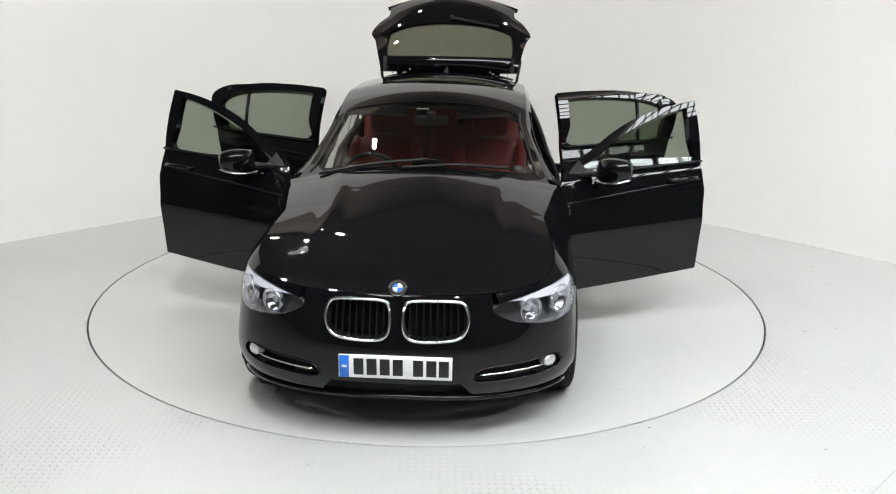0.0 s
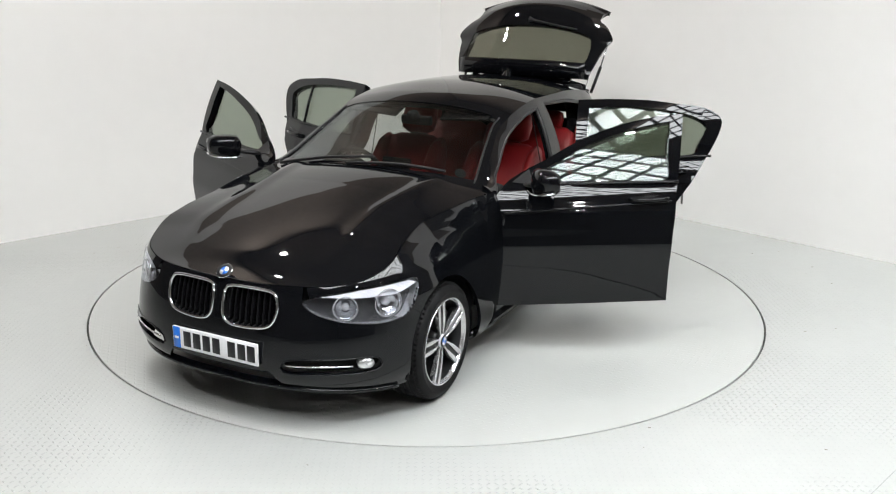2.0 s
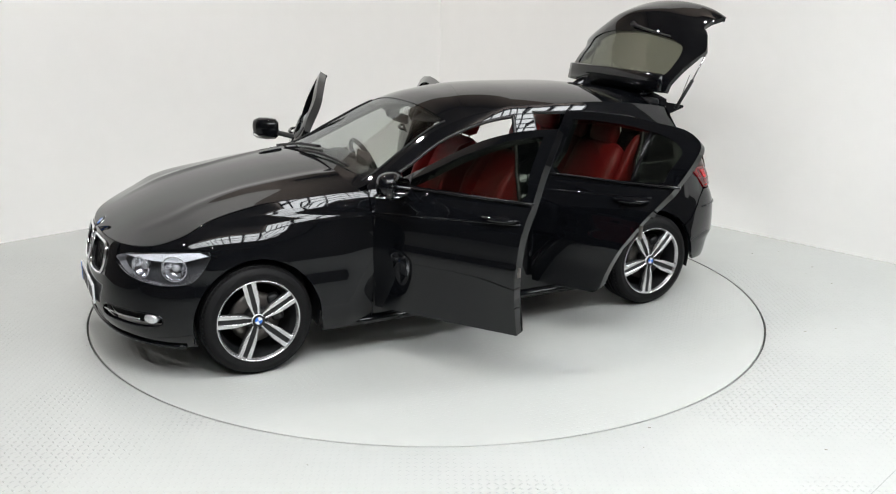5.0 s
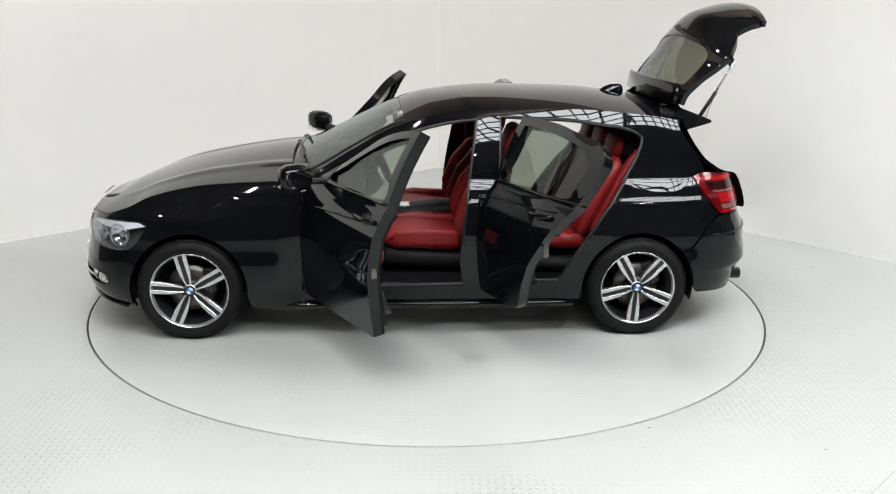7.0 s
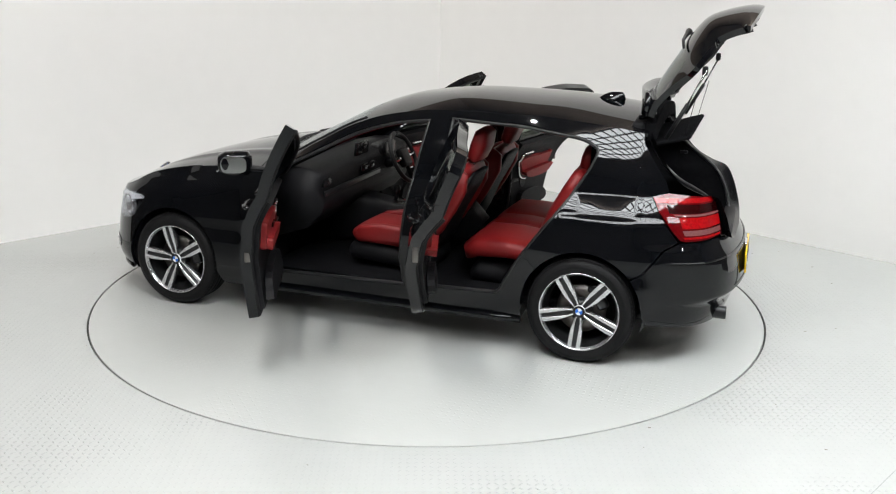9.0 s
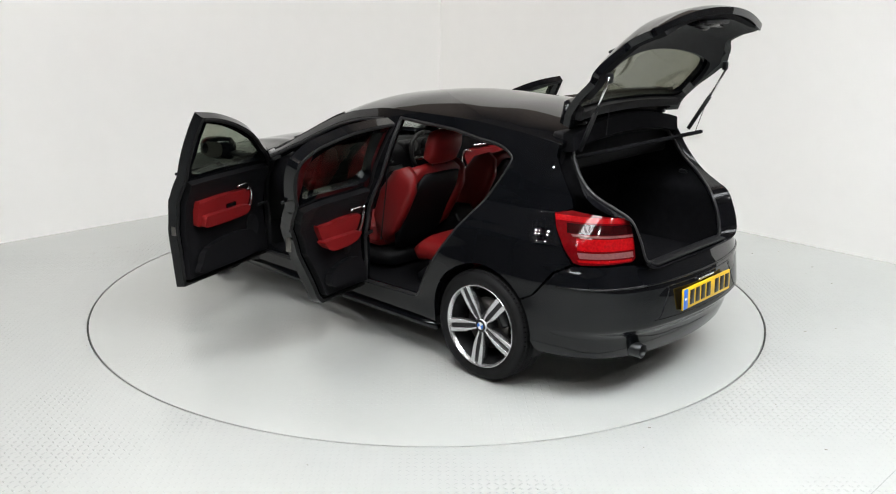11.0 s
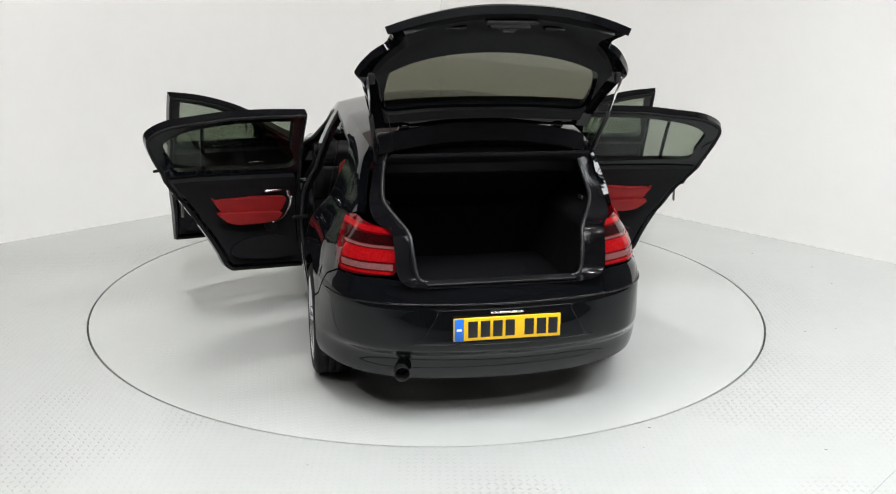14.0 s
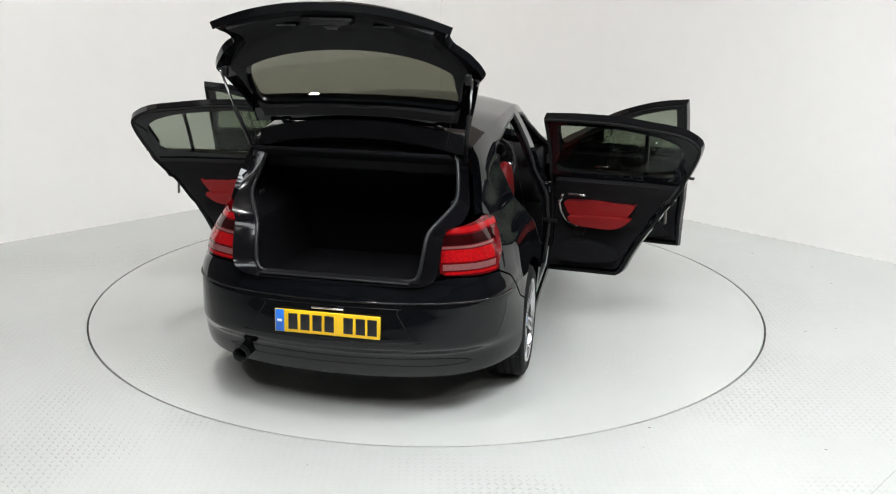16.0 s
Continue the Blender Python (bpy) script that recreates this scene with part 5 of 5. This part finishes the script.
def build_front():
    for s in (1, -1):
        build_headlamp(s)
        k = kidney(s)
        gr = part("grille", panel("grille", k, lower, RUBBER, step=0.04, thick=0.01, lift=-0.07), None, car, "kidney shaped grille with a chrome surround")
        e = resample(k, 0.02)
        vs, fs = strip(k, lower, 0.0078, 0.004, True, 8)
        part("grille_surround", make_mesh("grille_surround", vs, fs, CHROME), None, gr, "chrome grille surround")
        a = lower(e)
        part("grille_wall", make_mesh("grille_wall", *loft([a - [0.0, 0, 0], a - [0.075, 0, 0]]), TRIM), None, gr)
        ys = np.linspace(0.06, 0.32, 9)
        kp = np.array(k)
        for y in ys:
            col = kp[np.abs(np.abs(kp[:, 0]) - y) < 0.035]
            z0, z1 = col[:, 1].min() + 0.004, col[:, 1].max() - 0.004
            co = lower(np.array([[s * y, z] for z in np.linspace(z0, z1, 5)])) - [0.012, 0, 0]
            loops = [[(c[0] + dx, c[1] + dy, c[2]) for dx, dy in ((0, -0.005), (0, 0.005), (-0.045, 0.004), (-0.045, -0.004))] for c in co]
            part("grille_slat", make_mesh("grille_slat", *loft(loops, caps=True), GLOSSTRIM, False), None, gr)
        it = part("air_intake", panel("air_intake", intake(s), lower, RUBBER, step=0.04, thick=0.01, lift=-0.05), None, car, "black lower air intake with a bright strip")
        vs, fs = strip([(s * u, 0.349 + 0.008 * ((u - 0.4) / 0.35)) for u in np.linspace(0.39, 0.705, 14)], lower, 0.005, 0.004, False)
        part("bright_strip", make_mesh("bright_strip", vs, fs, CHROME), None, it, "bright metal strip")
        vs, fs = strip(intake(s), lower, 0.004, 0.0, True)
        part("intake_lip", make_mesh("intake_lip", vs, fs, PAINT), None, it)
        q = lower(np.array([[s * 0.768, 0.359], [s * 0.778, 0.359]]))
        t = Vector(q[1] - q[0])
        t.z = 0
        t.normalize()
        o = Vector((t.y, -t.x, 0))
        if o.x < 0:
            o = -o
        vs, fs = lathe([(0.002, 0.006), (0.02, 0.004), (0.034, -0.003), (0.036, -0.01), (0.036, -0.04)], 20)
        vs = [Vector(q[0]) + t * x * 1.15 + Vector((0, 0, z * 0.8)) + o * h for x, h, z in vs]
        part("fog_lamp", make_mesh("fog_lamp", vs, fs, REFLECTOR), None, it, "small fog lamp")
    part("lower_grille", panel("lower_grille", [(-0.37, 0.235), (0.37, 0.235), (0.31, 0.31), (-0.31, 0.31)], lower, RUBBER, step=0.05, thick=0.01, lift=-0.05), None, car, "black lower grille")
    vs, fs = strip([(u, 0.207 + 0.03 * max(0, 1 - abs(u) / 0.9)) for u in np.linspace(-0.95, 0.95, 40)], lower, 0.012, 0.006, False)
    part("splitter", make_mesh("splitter", vs, fs, PAINT), None, car, "gloss black bumper lip")
    number_plate(2.226, 0.388, 0, WHITEPLATE, True, car)
    roundel(car, (2.128, 0, 0.735), (0, 1, 0), (-0.62, 0, 0.5), 0.041)
    # unseen dark box, added so nothing shows through the grille openings
    part("bay_filler", rounded((0.95, 1.2, 0.42), (1.42, 0, 0.46), 0.05, 2), RUBBER, car, "dark box added behind the grille")
    # wipers on the scuttle
    for y0, y1 in ((-0.12, 0.50), (-0.60, 0.02)):
        a = top(np.array([(0.885, y0 / 0.745 * 0.6), (0.84, (y0 * 0.5 + y1 * 0.5) / 0.74 * 0.6), (0.80, y1 / 0.735 * 0.6)])) + [0, 0, 0.016]
        part("wiper", make_mesh("wiper", *tube(spline(a, 5), 0.009, 6), TRIM), None, car, "black windscreen wiper")
    disc = [(0.735 + 0.035 * math.cos(t), 0.475 + 0.03 * math.sin(t)) for t in np.linspace(0, 2 * math.pi, 25)[:-1]]
    part("tax_disc", panel("tax_disc", disc, top, GREYMETAL, step=0.03, thick=0.002, lift=-0.012), None, car, "small round paper disc holder on the windscreen")
    for s in (1, -1):
        vs, fs = strip([(x, 0.93 * 0.6 * s) for x in np.linspace(0.79, 0.2, 20)], top, 0.006, 0.002, False)
        part("screen_trim", make_mesh("screen_trim", vs, fs, TRIM), None, car)


def build_rear():
    for s in (1, -1):
        build_tail_lamp(s)
    number_plate(-2.083, 0.522, 3, YELLOWPLATE, False, car)
    vs, fs = strip([(UMAX + u, 0.632) for u in np.linspace(-1.0, 1.0, 40)], lower, 0.006, 0.001, False)
    part("bumper_crease", make_mesh("bumper_crease", vs, fs, PAINT), None, car)
    edge = [(UMAX + u, z) for u, z in spline([(-0.30, 0.605), (-0.33, 0.585), (-0.40, 0.465), (-0.385, 0.445), (0.385, 0.445), (0.40, 0.465), (0.33, 0.585), (0.30, 0.605)], 3, True)]
    vs, fs = strip(edge, lower, 0.003, 0.0, True, 8)
    part("plate_recess_edge", make_mesh("plate_recess_edge", vs, fs, PAINT), None, car)
    part("plate_lamp", rounded((0.02, 0.16, 0.01), (-2.070, 0, 0.595), 0.004, 2), CHROME, car, "bright strip above the number plate")
    vs, fs = lathe([(0.030, 0.10), (0.034, 0.0), (0.036, -0.002), (0.038, 0.0), (0.038, 0.2)], 28)
    part("exhaust", make_mesh("exhaust", [(-2.006 + h, x + 0.487, z + 0.284) for x, h, z in vs], fs, GREYMETAL), None, car, "single round exhaust tailpipe")
    part("silencer", rounded((0.25, 0.7, 0.12), (-1.75, 0.1, 0.27), 0.05, 3), TRIM, car)
    fin = [[(-1.19 + l * math.cos(a) - 0.03 * t, w * math.sin(a), 1.398 + h) for a in np.linspace(0, 2 * math.pi, 21)[:-1]] for t, l, w, h in ((0, 0.09, 0.032, 0.0), (0.3, 0.085, 0.028, 0.015), (0.8, 0.062, 0.016, 0.04), (1.3, 0.035, 0.006, 0.056), (1.5, 0.01, 0.002, 0.058))]
    part("antenna", make_mesh("antenna", *loft(fin, caps=True), PAINT), None, car, "shark fin roof antenna")


build_front()
build_rear()


# ------------------------------------------------------------------ wheels
def build_wheel():
    w = 0.106
    prof = [(0.222, -w + 0.01), (0.24, -w), (0.27, -w - 0.004), (0.295, -w + 0.008), (TYRE - 0.006, -w + 0.028)]
    for h in (-0.062, -0.02, 0.02, 0.062):
        prof += [(TYRE, h - 0.017), (TYRE, h + 0.013), (TYRE - 0.008, h + 0.0145), (TYRE - 0.008, h + 0.019)]
    prof += [(TYRE - 0.006, w - 0.028), (0.295, w - 0.008), (0.27, w + 0.004), (0.262, w + 0.0055), (0.258, w + 0.003), (0.24, w), (0.226, w - 0.006), (0.222, w - 0.012)]
    wheel = part("wheel", make_mesh("wheel", *lathe(prof, 72), RUBBER), None, car, "black tyre on a five double-spoke alloy wheel")
    # shoulder blocks
    vs, fs = [], []
    for i in range(72):
        a = 2 * math.pi * i / 72
        for sgn in (1, -1):
            k = len(vs)
            for r, h in ((TYRE - 0.004, 0.082), (TYRE + 0.0005, 0.078), (TYRE + 0.0005, 0.05), (TYRE - 0.01, 0.095)):
                for da in (-0.030, 0.030):
                    vs.append((r * math.cos(a + da), h * sgn, r * math.sin(a + da)))
            fs += [(k, k + 1, k + 3, k + 2), (k + 2, k + 3, k + 5, k + 4), (k + 6, k + 7, k + 1, k)]
    tagged(part("tread", make_mesh("tread", vs, fs, RUBBER, False), None, wheel), kind="stuff")
    part("rim", make_mesh("rim", *lathe([(0.229, w - 0.006), (0.230, w + 0.001), (0.226, w + 0.002), (0.222, w - 0.004), (0.2145, w - 0.02)], 72), ALLOY), None, wheel, "machined alloy rim lip")
    part("barrel", make_mesh("barrel", *lathe([(0.2135, w - 0.019), (0.205, w - 0.04), (0.195, 0.02), (0.19, -0.09), (0.1, -0.092)], 48), GREYMETAL), None, wheel)
    part("brake_disc", make_mesh("brake_disc", *lathe([(0.06, 0.028), (0.075, 0.03), (0.14, 0.03), (0.142, 0.02), (0.142, 0.01)], 40), STEEL), None, wheel, "steel brake disc")
    part("hub_cap", make_mesh("hub_cap", *lathe([(0.001, 0.094), (0.03, 0.093), (0.034, 0.088), (0.036, 0.07)], 28), WHITE), None, wheel, "small round centre cap")
    for i in range(4):
        pts = [(0.0, 0.0952, 0.0)] + [(0.0205 * math.cos(a), 0.0952, 0.0205 * math.sin(a)) for a in np.linspace(radians(90 * i), radians(90 * i + 90), 7)]
        low = [(x, 0.0935, z) for x, _, z in pts]
        vs, fs = loft([low, pts])
        part("cap_quarter", make_mesh("cap_quarter", vs, fs + [tuple(range(15, 7, -1))], WHITE if i % 2 else BLUE, False), None, wheel)
    part("cap_ring", make_mesh("cap_ring", *lathe([(0.021, 0.0945), (0.033, 0.0935), (0.034, 0.0925)], 28), INK), None, wheel)
    part("hub", make_mesh("hub", *lathe([(0.035, 0.08), (0.055, 0.076), (0.066, 0.06), (0.07, 0.03)], 28), GREYMETAL), None, wheel)

    def bar(a, pts):
        # pts: (radius, centre offset, half width, face height, depth)
        loops = []
        ca, sa = math.cos(a), math.sin(a)
        for r, off, hw, h, dp in pts:
            lp = []
            for o, hh in ((off - hw, h - 0.002), (off - hw + 0.002, h), (off + hw - 0.002, h), (off + hw, h - 0.002), (off + hw * 0.8, h - dp), (off - hw * 0.8, h - dp)):
                lp.append((r * ca - o * sa, hh, r * sa + o * ca))
            loops.append(lp)
        return loft(loops, caps=True)

    for i in range(5):
        a = radians(90 + 72 * i)
        part("spoke", make_mesh("spoke", *bar(a, [(0.03, 0, 0.020, 0.074, 0.05), (0.08, 0, 0.026, 0.080, 0.05), (0.15, 0, 0.032, 0.086, 0.045), (0.216, 0, 0.040, 0.090, 0.04)]), GREYMETAL, False), None, wheel, "dark grey spoke well")
        for s in (1, -1):
            part("spoke_face", make_mesh("spoke_face", *bar(a, [(0.036, s * 0.0125, 0.005, 0.086, 0.02), (0.07, s * 0.0185, 0.006, 0.091, 0.02), (0.115, s * 0.0235, 0.0105, 0.096, 0.025), (0.16, s * 0.0243, 0.0118, 0.099, 0.028), (0.21, s * 0.0248, 0.0125, 0.101, 0.03), (0.220, s * 0.0248, 0.0125, 0.101, 0.03)]), ALLOY, False), None, wheel, "bright machined spoke")
    for i in range(5):
        a = radians(54 + 72 * i)
        vs, fs = lathe([(0.001, 0.074), (0.008, 0.074), (0.009, 0.06)], 8)
        part("wheel_bolt", make_mesh("wheel_bolt", [(x + 0.048 * math.cos(a), h, z + 0.048 * math.sin(a)) for x, h, z in vs], fs, STEEL), None, wheel)
    part("caliper", rounded((0.07, 0.06, 0.16), (-0.12, 0.02, 0.02), 0.02, 2), GREYMETAL, wheel)
    return wheel


WHEEL_Y = 0.752
wheel = build_wheel()
wheel.matrix_basis = pose(AXF, WHEEL_Y, TYRE) @ pose(0, 0, 0, 0, 12, 0)
copy_thing(wheel, pose(AXR, WHEEL_Y + 0.008, TYRE) @ pose(0, 0, 0, 0, 31, 0))
copy_thing(wheel, pose(AXF, -WHEEL_Y, TYRE) @ pose(0, 0, 0, 0, 0, 180))
copy_thing(wheel, pose(AXR, -WHEEL_Y - 0.008, TYRE) @ pose(0, 0, 0, 0, 25, 180))
for ax in (AXF, AXR):
    for s in (1, -1):
        loops = [[(ax + r * math.cos(a), s * y, HUB + 0.008 + r * math.sin(a)) for a in np.linspace(radians(-15), radians(195), 30)] for r, y in ((0.06, 0.50), (0.352, 0.52), (0.362, 0.7), (0.352, 0.835))]
        part("wheel_housing", make_mesh("wheel_housing", *loft(loops, closed=False), TRIM), None, car, "black plastic wheel arch liner")


# ------------------------------------------------------------------ what moves
def motions():
    times = [i * 0.5 for i in range(33)]
    walk(turntable, [(t, pose(0, 0, 0, 0, 0, disc_angle(t))) for t in times])
    walk(car, [(t, pose(0, 0, 0, 0, 0, disc_angle(t)) @ pose(0, 0.023, 0)) for t in times])


motions()
